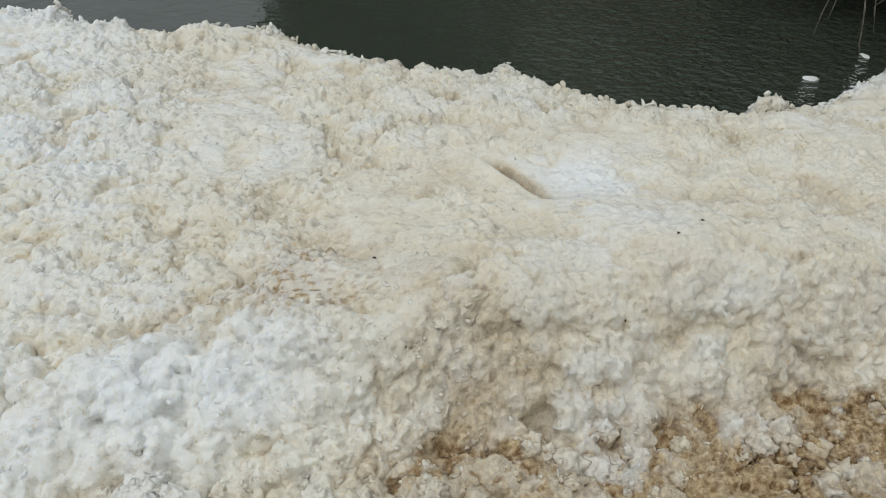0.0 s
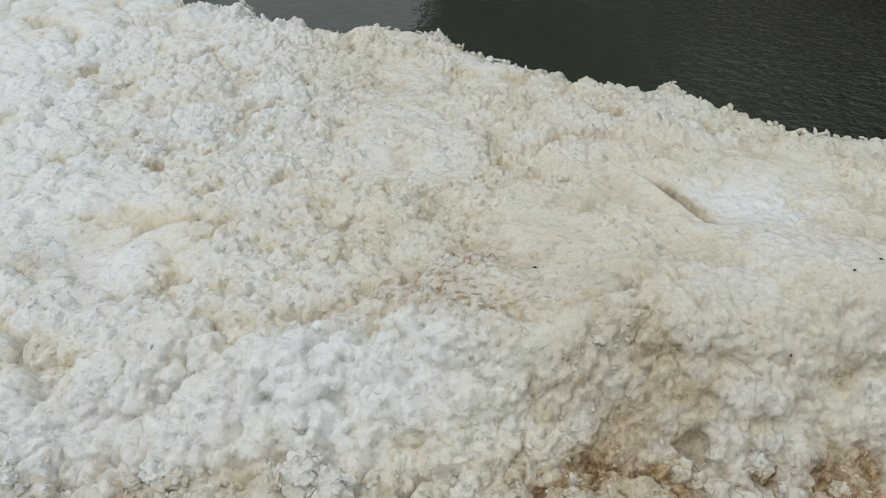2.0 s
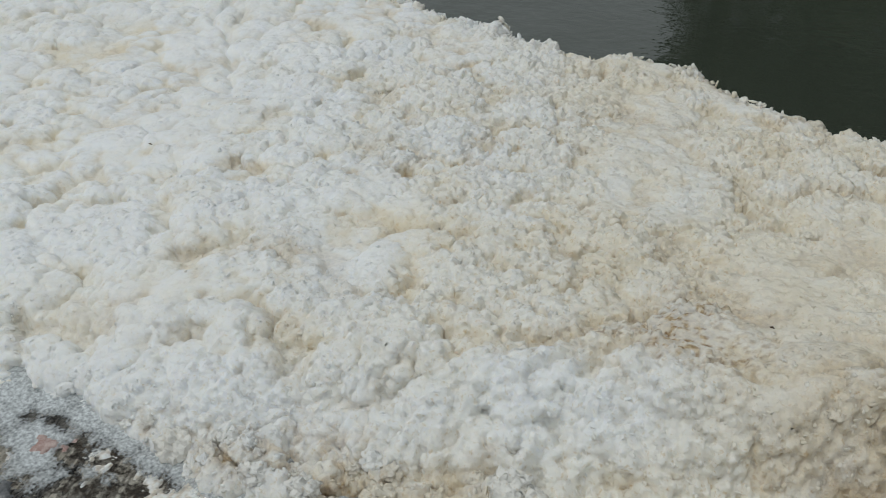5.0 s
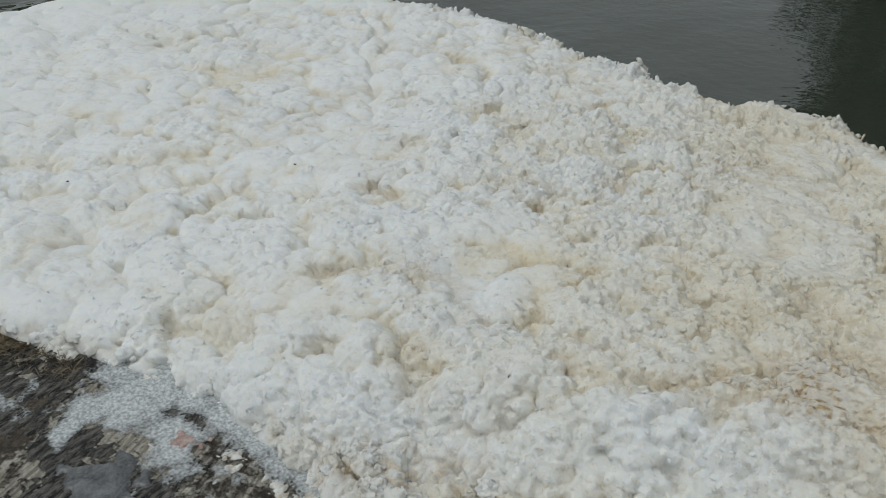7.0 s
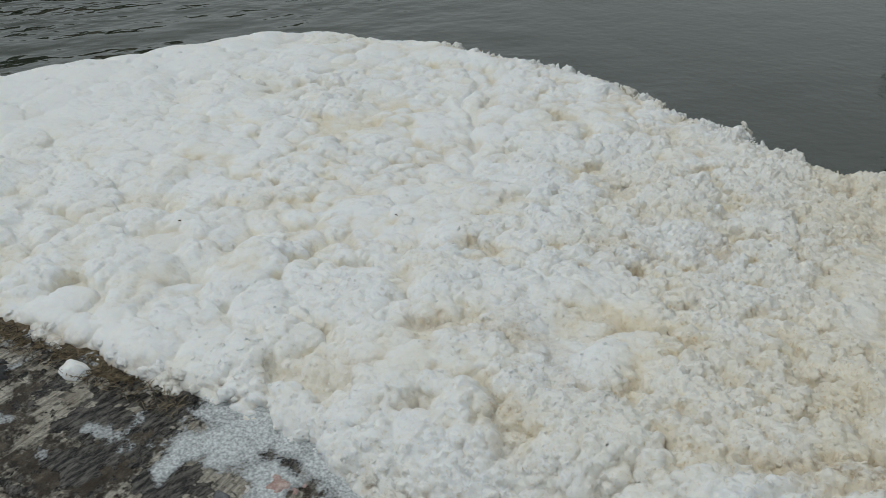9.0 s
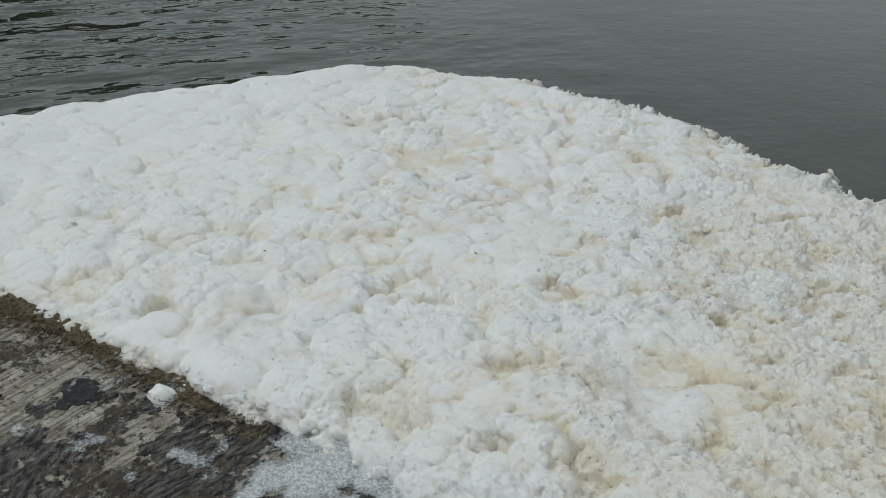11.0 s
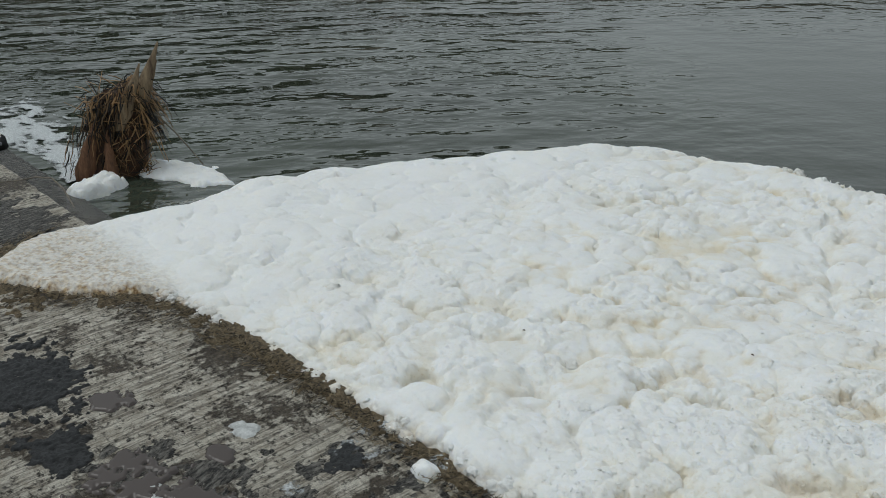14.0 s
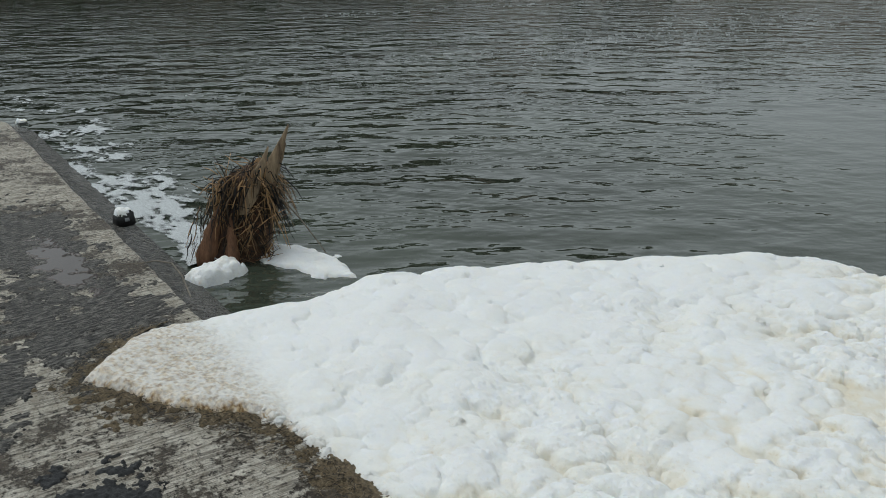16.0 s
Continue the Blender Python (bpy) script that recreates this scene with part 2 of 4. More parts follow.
def leaf_material(name, dark, light, start=0.1):
    m, n, l, p = material(name)
    g = n.new("ShaderNodeNewGeometry")
    l.new(ramp(n, l, g.outputs["Random Per Island"], [(start, dark), (0.95, light)]), p.inputs["Base Color"])
    p.inputs["Roughness"].default_value = 0.6
    return m


FOAM = foam_material("river_foam", 0.75)
DRY_FOAM = foam_material("dry_foam_flakes", 0.0)
# pale colour of foam residue, and of the far flecks that imitate water glints
THIN_FOAM_GLINT = plain_material("thin_foam_and_glint", (0.30, 0.31, 0.31), (0.66, 0.67, 0.66), 30.0, 0.5, 0.5, 0.006)
CONCRETE = concrete_material()
RIVER = water_material("river_water", (0.038, 0.046, 0.034), 0.02)
PUDDLE = water_material("puddle_water", (0.058, 0.045, 0.040), 0.04, 0.05)
SOAPY = plain_material("soapy_water", (0.05, 0.052, 0.055), (0.22, 0.225, 0.23), 20.0, 0.12, 0.15, 0.003)
SCUM = plain_material("brown_scum", (0.014, 0.009, 0.005), (0.33, 0.25, 0.145), 75.0, 0.7, 1.0, 0.016, (1, 1, 1))
ASPHALT = plain_material("dark_asphalt", (0.004, 0.004, 0.005), (0.075, 0.078, 0.082), 70.0, 0.55, 1.0, 0.02)
BARK = plain_material("wet_bark", (0.018, 0.010, 0.006), (0.15, 0.072, 0.036), 14.0, 0.75, 0.8, 0.02, (1, 1, 0.2))
PEELED = plain_material("peeled_bark", (0.05, 0.022, 0.010), (0.24, 0.115, 0.055), 22.0, 0.7, 0.7, 0.012, (1, 1, 0.15))
SPLIT_WOOD = plain_material("split_wood", (0.09, 0.06, 0.036), (0.40, 0.30, 0.185), 18.0, 0.75, 0.6, 0.01, (1, 1, 0.12))
STRAW = leaf_material("flood_straw", (0.004, 0.003, 0.002), (0.41, 0.245, 0.11), 0.40)
LITTER = leaf_material("washed_litter", (0.010, 0.007, 0.004), (0.34, 0.265, 0.16), 0.25)
TWIG = plain_material("grey_twig", (0.10, 0.085, 0.065), (0.30, 0.26, 0.21), 30.0)
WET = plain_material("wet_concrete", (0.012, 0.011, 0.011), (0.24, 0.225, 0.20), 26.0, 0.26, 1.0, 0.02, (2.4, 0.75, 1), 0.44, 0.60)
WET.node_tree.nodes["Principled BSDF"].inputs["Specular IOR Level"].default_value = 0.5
LACE = lace_material()
BLACK = plain_material("black_rubber", (0.008, 0.008, 0.009), (0.03, 0.03, 0.032), 40.0, 0.5)
REFLECTOR = plain_material("dull_reflector", (0.25, 0.26, 0.28), (0.4, 0.41, 0.43), 40.0, 0.3)
PINK = plain_material("pink_scrap", (0.36, 0.20, 0.17), (0.70, 0.58, 0.54), 70.0, 0.7, 0.8, 0.006)
LEAVES = leaf_material("dark_leaves", (0.022, 0.024, 0.008), (0.075, 0.075, 0.03))
EARTH = plain_material("wet_earth", (0.03, 0.022, 0.014), (0.12, 0.09, 0.06), 3.0, 0.9)


# ---- mesh helpers ----
def sheet(us, vs, x, y, z, keep=None, values=None):
    """A mesh over a grid of us by vs, with only the squares that keep names."""
    nu, nv = len(us), len(vs)
    index = np.arange(nu * nv).reshape(nu, nv)
    quads = np.stack([index[:-1, :-1], index[1:, :-1], index[1:, 1:], index[:-1, 1:]], -1).reshape(-1, 4)
    if keep is not None:
        k = keep.ravel()
        quads = quads[k[quads].any(1)]
    used = np.unique(quads)
    remap = np.zeros(nu * nv, np.int64)
    remap[used] = np.arange(len(used))
    quads = remap[quads]
    places = np.stack([x.ravel(), y.ravel(), z.ravel()], -1)[used]
    me = bpy.data.meshes.new("sheet")
    me.vertices.add(len(places))
    me.vertices.foreach_set("co", places.astype(np.float32).ravel())
    me.loops.add(quads.size)
    me.loops.foreach_set("vertex_index", quads.astype(np.int32).ravel())
    me.polygons.add(len(quads))
    me.polygons.foreach_set("loop_start", np.arange(0, quads.size, 4, dtype=np.int32))
    me.polygons.foreach_set("loop_total", np.full(len(quads), 4, np.int32))
    me.update(calc_edges=True)
    me.polygons.foreach_set("use_smooth", np.ones(len(quads), bool))
    for name, value in (values or {}).items():
        a = me.attributes.new(name, "FLOAT", "POINT")
        a.data.foreach_set("value", np.ascontiguousarray(value.ravel()[used], np.float32))
    me.validate()
    return me


def thing(name, me, mat, label, category, group="", kind=""):
    me.name = name
    me.materials.append(mat)
    return tagged(new(name, me), label, category, group, kind)


def empty(name, place, label, category, group=""):
    ob = new(name)
    ob.matrix_world = place
    ob.empty_display_size = 0.1
    return tagged(ob, label, category, group)


def part(name, bm, mat, parent, label=""):
    me = bpy.data.meshes.new(name)
    bm.to_mesh(me)
    bm.free()
    for f in me.polygons:
        f.use_smooth = True
    me.materials.append(mat)
    ob = new(name, me)
    ob.parent = parent
    return tagged(ob, label)


def tube(bm, points, radii, sides=6):
    """A tapering round bar along the points."""
    rings = []
    for k, p in enumerate(points):
        a = Vector(points[min(k + 1, len(points) - 1)]) - Vector(points[max(k - 1, 0)])
        a.normalize()
        s = a.cross(Vector((0.31, 0.52, 0.8))).normalized()
        t = a.cross(s)
        rings.append([bm.verts.new(Vector(p) + (s * math.cos(6.2832 * i / sides) + t * math.sin(6.2832 * i / sides)) * radii[k]) for i in range(sides)])
    for r, q in zip(rings, rings[1:]):
        for i in range(sides):
            bm.faces.new((r[i], r[(i + 1) % sides], q[(i + 1) % sides], q[i]))
    bm.faces.new(rings[0][::-1])
    bm.faces.new(rings[-1])
    return rings


# ---- the river ----
def river():
    def axis(a, b, fine, far):
        out = [np.arange(a, b, fine)]
        lo, hi, k = a, b, fine
        low, high = [], []
        while hi < far:
            k *= 1.13
            hi += k
            lo -= k
            high.append(hi)
            low.append(lo)
        return np.concatenate([np.array(low[::-1]), out[0], np.array(high)])
    us, vs = axis(-11.0, 9.0, 0.075, 900), axis(-0.5, 8.0, 0.06, 900)
    u, v = np.meshgrid(us, vs, indexing="ij")
    near = np.exp(-((np.hypot(u + 2, v - 3) / 16) ** 2))
    p, q = 0.84 * u - 0.55 * v, 0.55 * u + 0.84 * v
    wave = 0.016 * fractal(p * 1.9 + 0.3 * soft_noise(q, p, 6), q * 0.55, 5, 3) + 0.004 * fractal(p * 6.0, q * 2.2, 9, 2)
    x, y = xy(u, v)
    calm = (0.3 + 0.7 * step(fractal(u * 0.35, v * 0.35, 21, 2), -0.3, 0.35)) * np.interp(y + 0.45 * x, [-1.5, 3.5], [1, 0.06])
    me = sheet(us, vs, x, y, WATER + wave * near * calm)
    thing("water", me, RIVER, "murky grey-green river water with small ripples", "river", kind="structure")


river()


# ---- the concrete ledge ----
def ledge():
    us = np.concatenate([np.arange(-26, -2, 0.25), np.arange(-2, 5.2, 0.014), np.arange(5.2, 16, 0.25)])
    vs = np.concatenate([np.arange(-6, -1.5, 0.2), np.arange(-1.5, -0.02, 0.014), np.array([-0.02, -0.010, -0.004, 0.0, 0.003, 0.004])])
    u, v = np.meshgrid(us, vs, indexing="ij")
    sunk = 0.17 * step(-u, 5.8, 7.6)
    ragged = 0.012 * fractal(u * 3, v * 0, 33, 3) + 0.006 * fractal(u * 14, v * 0, 35, 3)
    z = 0.003 * fractal(u * 3, v * 3, 31, 4) + 0.0016 * fractal(u * 40, v * 40, 37, 2)
    z = z - 0.012 * step(v, -0.014, 0.0) - 0.07 * step(v, -0.001, 0.004) - sunk
    x, y = xy(u, v + ragged * step(v, -0.2, 0))
    thing("pavement", sheet(us, vs, x, y, z), CONCRETE, "worn broom-finished concrete river crossing, wet and stained", "concrete ledge", kind="structure")
    # the wet sloping toe under the edge
    vs = np.concatenate([np.arange(-0.06, 0.22, 0.02), np.array([0.222, 0.23, 0.24, 0.25])])
    u, v = np.meshgrid(us, vs, indexing="ij")
    z = -0.034 - 0.34 * np.clip(v, 0, 1) + 0.004 * fractal(u * 5, v * 9, 38, 3) - 0.5 * step(v, 0.222, 0.25) - 0.17 * step(-u, 5.8, 7.6)
    x, y = xy(u, v)
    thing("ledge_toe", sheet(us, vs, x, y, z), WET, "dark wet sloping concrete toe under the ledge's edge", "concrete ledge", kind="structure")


ledge()


# ---- the bank of foam ----
def near_edge(u):
    return np.interp(u, [-0.3, 0.0, 0.18, 0.52, 0.95, 1.2, 1.5, 2.3, 3.3, 3.7, 4.0, 4.35, 4.8, 6.0, 9.0], [0.25, 0.0, -0.40, -0.68, -0.42, -0.17, -0.09, -0.04, -0.01, 0.01, -0.09, -0.18, -0.26, -0.36, -0.40])


def far_edge(u):
    reach = np.interp(u, [-0.5, 1.0, 1.6, 2.3, 3.0, 3.4, 3.9, 4.2, 4.55, 4.8, 5.15, 5.35, 5.57, 5.8, 6.0, 6.28, 6.47, 6.67], [3.4, 3.36, 3.38, 3.38, 3.18, 3.11, 2.89, 2.75, 2.63, 2.67, 2.59, 2.37, 2.20, 2.02, 1.98, 1.77, 1.60, 1.53])
    reach = reach + 0.10 * np.exp(-(((u - 4.19) / 0.035) ** 2)) + 0.05 * np.exp(-(((u - 6.0) / 0.05) ** 2))
    return np.where(u < 6.67, reach, np.interp(u, [6.67, 7.05, 7.2, 7.5, 7.8, 8.2, 9.5], [1.54, 1.53, 1.62, 1.82, 2.02, 2.3, 3.1]))


def left_edge(v):
    return np.interp(v, [-1, 0.0, 0.5, 1.0, 1.4, 1.9, 2.4, 2.8, 3.3, 3.8], [0.0, -0.02, 0.03, -0.08, 0.10, 0.34, 0.57, 0.84, 1.10, 1.8])


def round_edge(d, w):
    t = np.clip(d / w, 0, 1)
    return np.sqrt(np.clip(1 - (1 - t) ** 2, 0, 1))


def domes(x, y, size, seed):
    """Height of crowded round domes of uneven size and level, 0 to 1, each scaled to size."""
    x, y = x / size, y / size
    i, j = np.floor(x), np.floor(y)
    best = np.full(x.shape, -0.1)
    for di in (-1, 0, 1):
        for dj in (-1, 0, 1):
            a, b = i + di, j + dj
            d2 = (a + lattice(a, b, seed) - x) ** 2 + (b + lattice(a, b, seed + 7) - y) ** 2
            r = 0.62 + 0.38 * lattice(a, b, seed + 13)
            best = np.maximum(best, np.sqrt(np.clip(r * r - d2, 0, 1)) - 0.28 * lattice(a, b, seed + 19))
    return best


def foam_levels(a, b, rough, soft, fine_soft):
    """Relief of foam in metres over the plane (a, b), coarse to fine, how deep in a hollow, and how flaky."""
    wa = a + 0.034 * fractal(a * 6, b * 6, 43, 3) + 0.007 * fractal(a * 36, b * 36, 44, 3)
    wb = b + 0.034 * fractal(a * 6, b * 6, 47, 3) + 0.007 * fractal(a * 36, b * 36, 48, 3)
    h1, h2, h3, h4 = domes(wa, wb, 0.26, 51), domes(wa, wb * 1.1, 0.125, 53), domes(wa, wb, 0.052, 57), domes(wa, wb, 0.021, 59)
    patchy = step(fractal(a * 2.6, b * 2.6, 67, 3) + 0.35 * rough, -0.25, 0.30)
    tatter = np.abs(fractal(a * 30, b * 30, 71, 4)) * 2.2
    first = 0.042 * (h1 - 0.55) * (1 - 0.45 * soft)
    second = 0.042 * (np.clip(h2, 0, 1) ** 0.55 - 0.72) * (1 - 0.55 * soft) * (0.75 + 0.5 * patchy) * (1.2 - 0.2 * rough)
    third = 0.027 * (np.clip(h3, 0, 1) ** 0.7 - 0.6) * (0.35 + 0.65 * patchy) * (1 - 0.66 * fine_soft) * (0.85 + 0.15 * rough)
    fourth = (0.0150 * (h4 - 0.5) * (0.25 + 0.75 * patchy) + 0.0080 * (tatter - 0.45) * patchy * (0.1 + 0.9 * rough)) * (1 - 0.7 * fine_soft) * (0.55 + 0.45 * rough)
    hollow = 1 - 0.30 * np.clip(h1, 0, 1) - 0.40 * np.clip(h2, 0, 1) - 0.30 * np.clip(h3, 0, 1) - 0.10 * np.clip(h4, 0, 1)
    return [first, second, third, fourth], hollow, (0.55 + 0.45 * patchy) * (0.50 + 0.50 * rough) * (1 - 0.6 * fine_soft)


def foam_heads(a, b, rough, soft):
    levels, hollow, grain = foam_levels(a, b, rough, soft, soft)
    return sum(levels), hollow, grain


def swell(place, amounts):
    """Push a grid of points out along its own normals, level after level."""
    for amount in amounts:
        even = place
        for axis in (0, 1):
            ends = [(3, 3) if k == axis else (0, 0) for k in range(3)]
            run = np.pad(even, ends, mode="edge")
            even = sum(np.take(run, range(k, k + even.shape[axis]), axis=axis) for k in range(7)) / 7
        across = np.cross(np.gradient(even, axis=0), np.gradient(even, axis=1))
        across /= np.maximum(np.linalg.norm(across, axis=2, keepdims=True), 1e-12)
        place = place + across * amount[..., None]
    return place


FOAM_AT = []


def foam_bank():
    us = np.concatenate([np.arange(-0.4, 1.4, 0.0085), np.arange(1.4, 3.2, 0.0065), np.arange(3.2, 6.9, 0.0046), np.arange(6.9, 9.4, 0.014)])
    vs = np.concatenate([np.arange(-0.8, -0.3, 0.008), np.arange(-0.3, 0.0, 0.0055), np.arange(0.0, 0.32, 0.0036), np.arange(0.32, 1.2, 0.0050), np.arange(1.2, 2.0, 0.0080), np.arange(2.0, 3.65, 0.011)])
    u, v = np.meshgrid(us, vs, indexing="ij")
    rag = 0.035 * fractal(u * 4, v * 4, 41, 4)
    # the smooth body
    right = step(u, 3.3, 4.5)
    top = 0.035 + 0.045 * step(u, 1.4, 2.8) + 0.10 * step(u, 2.6, 4.6) + 0.035 * fractal(u * 1.6, v * 1.6, 61, 3)
    top = top + 0.15 * np.exp(-((np.minimum(u - 5.75, 0) / 0.6) ** 2) - ((v - 0.32) / 0.5) ** 2)
    top = top + 0.03 * bump_at(u, v, 6.02, 0.36, 0.16, 0.16) + 0.025 * bump_at(u, v, 5.45, 0.25, 0.2, 0.16) - 0.02 * bump_at(u, v, 5.78, 0.35, 0.09, 0.3)
    top = top - 0.11 * step(v, 0.9, 2.4) * step(u, 3.0, 5.0)
    pit_u = u - 5.640 - 0.39 * (1.10 - v) - 0.4 * rag
    along_pit = step(v, 0.72, 0.82) * step(-v, -1.13, -1.04)
    pit = step(pit_u, 0.0, 0.035) * np.exp(-np.clip(pit_u, 0, 1) / 0.16) * step(v, 0.66, 0.84) * step(-v, -1.24, -1.10)
    slot = step(pit_u, -0.006, 0.010) * step(-pit_u, -0.12, -0.07) * along_pit
    flank = step(pit_u, 0.0, 0.01) * step(-pit_u, -0.135, -0.11) * along_pit * step(v, 0.82, 0.92)
    drop = 0.07 * pit + 0.14 * slot - 0.020 * step(pit_u, -0.06, 0.0) * step(-pit_u, -0.004, 0.0) * along_pit
    top = top + 0.018 * bump_at(u, v, 5.08, 0.49, 0.11, 0.09)
    top = top + 0.035 * step(0.36 + 0.15 * (u - 4.7) + 2 * rag - v, -0.02, 0.06) * np.exp(-(((u - 4.85) / 0.26) ** 4))
    top = top - 0.030 * bump_at(u, v, 3.28 - 0.57 * (v - 1.74) + 0.07 * fractal(u * 6, v * 6, 64, 3), v, 0.026, 1.0) * step(v, 1.45, 1.75) * step(-v, -3.15, -2.6)
    wavy = 0.045 * soft_noise(u * 3.0, v * 3.0, 65)
    slope = step(v + wavy, 0.0, 0.30) * right + round_edge(v - near_edge(u) + rag * 0.6, 0.75) * (1 - right)
    low = 0.045 + 0.02 * fractal(u * 7, v * 7, 63, 3)
    lobe = step(-v, 0.0, 0.12) * step(-u, -1.7, -1.2)
    top = np.where(right > 0, low * right + (top - low * right) * slope, top * slope)
    top = top * (1 - lobe) + (0.045 + 0.012 * fractal(u * 6, v * 6, 66, 3)) * lobe
    d_near = v - near_edge(u) + rag * 0.8
    top = top + 0.15 * bump_at(u, v, 6.93, 1.52, 0.06, 0.10) + 0.05 * bump_at(u, v, 6.0, 1.92, 0.06, 0.09)
    d_far = far_edge(u) - v + rag * 1.4 + 0.07 * bump_at(u, v, 6.93, 1.55, 0.06, 0.15)
    d_left = np.minimum(u - left_edge(v) + rag * 0.6, 9.25 - u + 4 * rag)
    shape = round_edge(d_near + 0.02, 0.12) * round_edge(d_far, 0.30) * round_edge(d_left, 0.42)
    floor = -0.20
    base = floor + (top - floor) * shape
    plain = base
    base = base - drop * shape
    along = np.concatenate([np.zeros((len(us), 1)), np.cumsum(np.sqrt(np.diff(vs)[None] ** 2 + np.diff(plain, axis=1) ** 2), axis=1)], axis=1)
    along = along - along[:, [np.searchsorted(vs, 1.2)]] + 1.2
    for _ in range(2):
        run = np.cumsum(np.pad(along, ((30, 30), (0, 0)), mode="edge"), axis=0)
        along = (run[60:] - np.concatenate([np.zeros((1, len(vs))), run[:-61]])) / 61
    rough = step(u + 0.3 * fractal(u, v, 68, 2), 3.3, 4.6)
    pale = bump_at(u, v, 5.97, 0.90, 0.2, 0.2) + bump_at(u, v, 4.85, 0.22, 0.28, 0.11) + 0.25 * bump_at(u, v, 5.9, 0.5, 0.35, 0.3)
    mound = step(u + 0.3 * (v - 0.3), 5.28, 5.60) * step(v, 0.05, 0.16) * step(-v, -1.3, -0.9)
    soft = np.clip(0.85 * step(-u, -2.5, -0.6) + np.clip(pale, 0, 1) * (0.8 - 0.6 * step(-v, -0.45, -0.35) * step(-u, -5.3, -5.1)) + 0.72 * mound, 0, 1)
    levels, crease, grain = foam_levels(u, along, rough, soft, np.clip(soft - 0.36 * mound, 0, 1))
    amount = 0
    foot = step(-v, -0.20, -0.03) * right
    slump = step(u, 4.3, 4.6) * step(-u, -5.25, -5.05) * step(v, 0.02, 0.08) * step(-v, -0.42, -0.34)
    amount = amount + slump * 0.034 * (domes(u + 0.03 * fractal(u * 9, along * 9, 111, 3), along + 0.03 * fractal(u * 12, along * 12, 112, 3), 0.10, 113) - 0.5)
    loose = domes(u + 0.016 * fractal(u * 22, along * 22, 92, 3), along + 0.016 * fractal(u * 22, along * 22, 90, 3), 0.062, 90)
    amount = amount + foot * (0.050 * (loose - 0.5) + 0.016 * np.abs(fractal(u * 26, along * 26, 91, 4)))
    rim = np.exp(-(((d_far - 0.13) / 0.10) ** 2)) * step(u, 1.8, 3.0)
    f6, _, t6 = cells(u / 0.085 + 0.3 * fractal(u * 20, v * 20, 94, 3), v / 0.085, 93)
    amount = amount + rim * (0.012 * step(-f6, -0.62, -0.2) * (t6 > 0.5) * (0.3 + t6) + 0.034 * np.abs(fractal(u * 15, v * 15, 95, 4)))
    amount = amount + 0.004 * lobe * fractal(u * 45, v * 45, 98, 3)
    wound = bump_at(pit_u, v, 0.05, 0.92, 0.13, 0.24)
    levels[2:] = [k * (1 + 0.2 * step(v, 0.5, 1.4) * step(u, 1.2, 2.6)) for k in levels[2:]]
    levels = [k * (1 - 0.6 * lobe) * (1 - 0.95 * np.clip(1.5 * wound, 0, 1)) for k in levels]
    amount = amount * (1 - 0.85 * np.clip(1.3 * wound, 0, 1))
    x, y = xy(u, v)
    place = swell(np.stack([x, y, base], -1), [levels[0], levels[1], amount + levels[2], levels[3]])
    x, y, z = place[..., 0], place[..., 1], place[..., 2]
    # age: cream on older foam and in hollows; scum: brown deposits, brown tint in hollows
    region = step(u + 0.5 * fractal(u * 0.9, v * 0.9, 75, 3) - 0.22 * v, 3.1, 4.8)
    age = 0.06 + 0.62 * region + 0.45 * region * fractal(u * 3.0, v * 3.0, 77, 4)
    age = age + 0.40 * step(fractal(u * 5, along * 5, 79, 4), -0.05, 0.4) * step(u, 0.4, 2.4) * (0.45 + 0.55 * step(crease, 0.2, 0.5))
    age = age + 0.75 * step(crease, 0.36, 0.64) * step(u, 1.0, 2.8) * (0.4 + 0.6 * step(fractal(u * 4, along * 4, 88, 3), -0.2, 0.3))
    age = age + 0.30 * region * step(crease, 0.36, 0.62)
    age = age + 0.25 * mound + 0.35 * mound * fractal(u * 7, along * 7, 89, 3)
    apron = step(-(v + wavy), -0.10, -0.02) * step(u + 0.15 * fractal(u * 4, v * 4, 82, 2), 5.20, 5.45)
    clean = np.clip(1.3 * bump_at(u, v, 6.11, 0.03, 0.09, 0.05) + bump_at(u, v, 5.80, -0.04, 0.08, 0.05) + 0.9 * bump_at(u, v, 6.5, -0.04, 0.06, 0.04) + 0.7 * bump_at(u, v, 5.62, 0.07, 0.05, 0.04), 0, 1)
    fresh = pale + bump_at(u, v, 4.2, 0.55, 0.16, 0.2) + bump_at(u, v, 7.2, 1.6, 0.7, 0.12) + 0.8 * bump_at(u, v, 4.3, 0.1, 0.5, 0.12) + 0.8 * bump_at(u, v, 3.5, 0.05, 0.7, 0.28) + 0.9 * apron * clean - 1.4 * flank
    age = np.maximum(age * (1 - 0.85 * np.clip(fresh, 0, 1)), 0.95 * flank)
    dots = step(fractal(u * 28, along * 28, 81, 4), -0.05, 0.45)
    # the pit: tan on its far wall, plus a brown tint along the groove
    scum = 0.45 * flank + 0.35 * slot
    spotty = 1.2 * bump_at(u, v, 5.08, 0.41, 0.07, 0.09) + 0.6 * bump_at(u, v, 5.15, 0.54, 0.10, 0.10) + 0.5 * bump_at(u, v, 5.24, 0.36, 0.12, 0.08) + 0.4 * bump_at(u, v, 4.93, 0.42, 0.12, 0.04)
    scum = scum + 1.6 * np.clip(spotty, 0, 1) * (0.22 + 0.78 * step(fractal(u * 75, along * 75, 96, 4), -0.05, 0.45) * (0.5 + 0.5 * step(crease, 0.1, 0.5)))
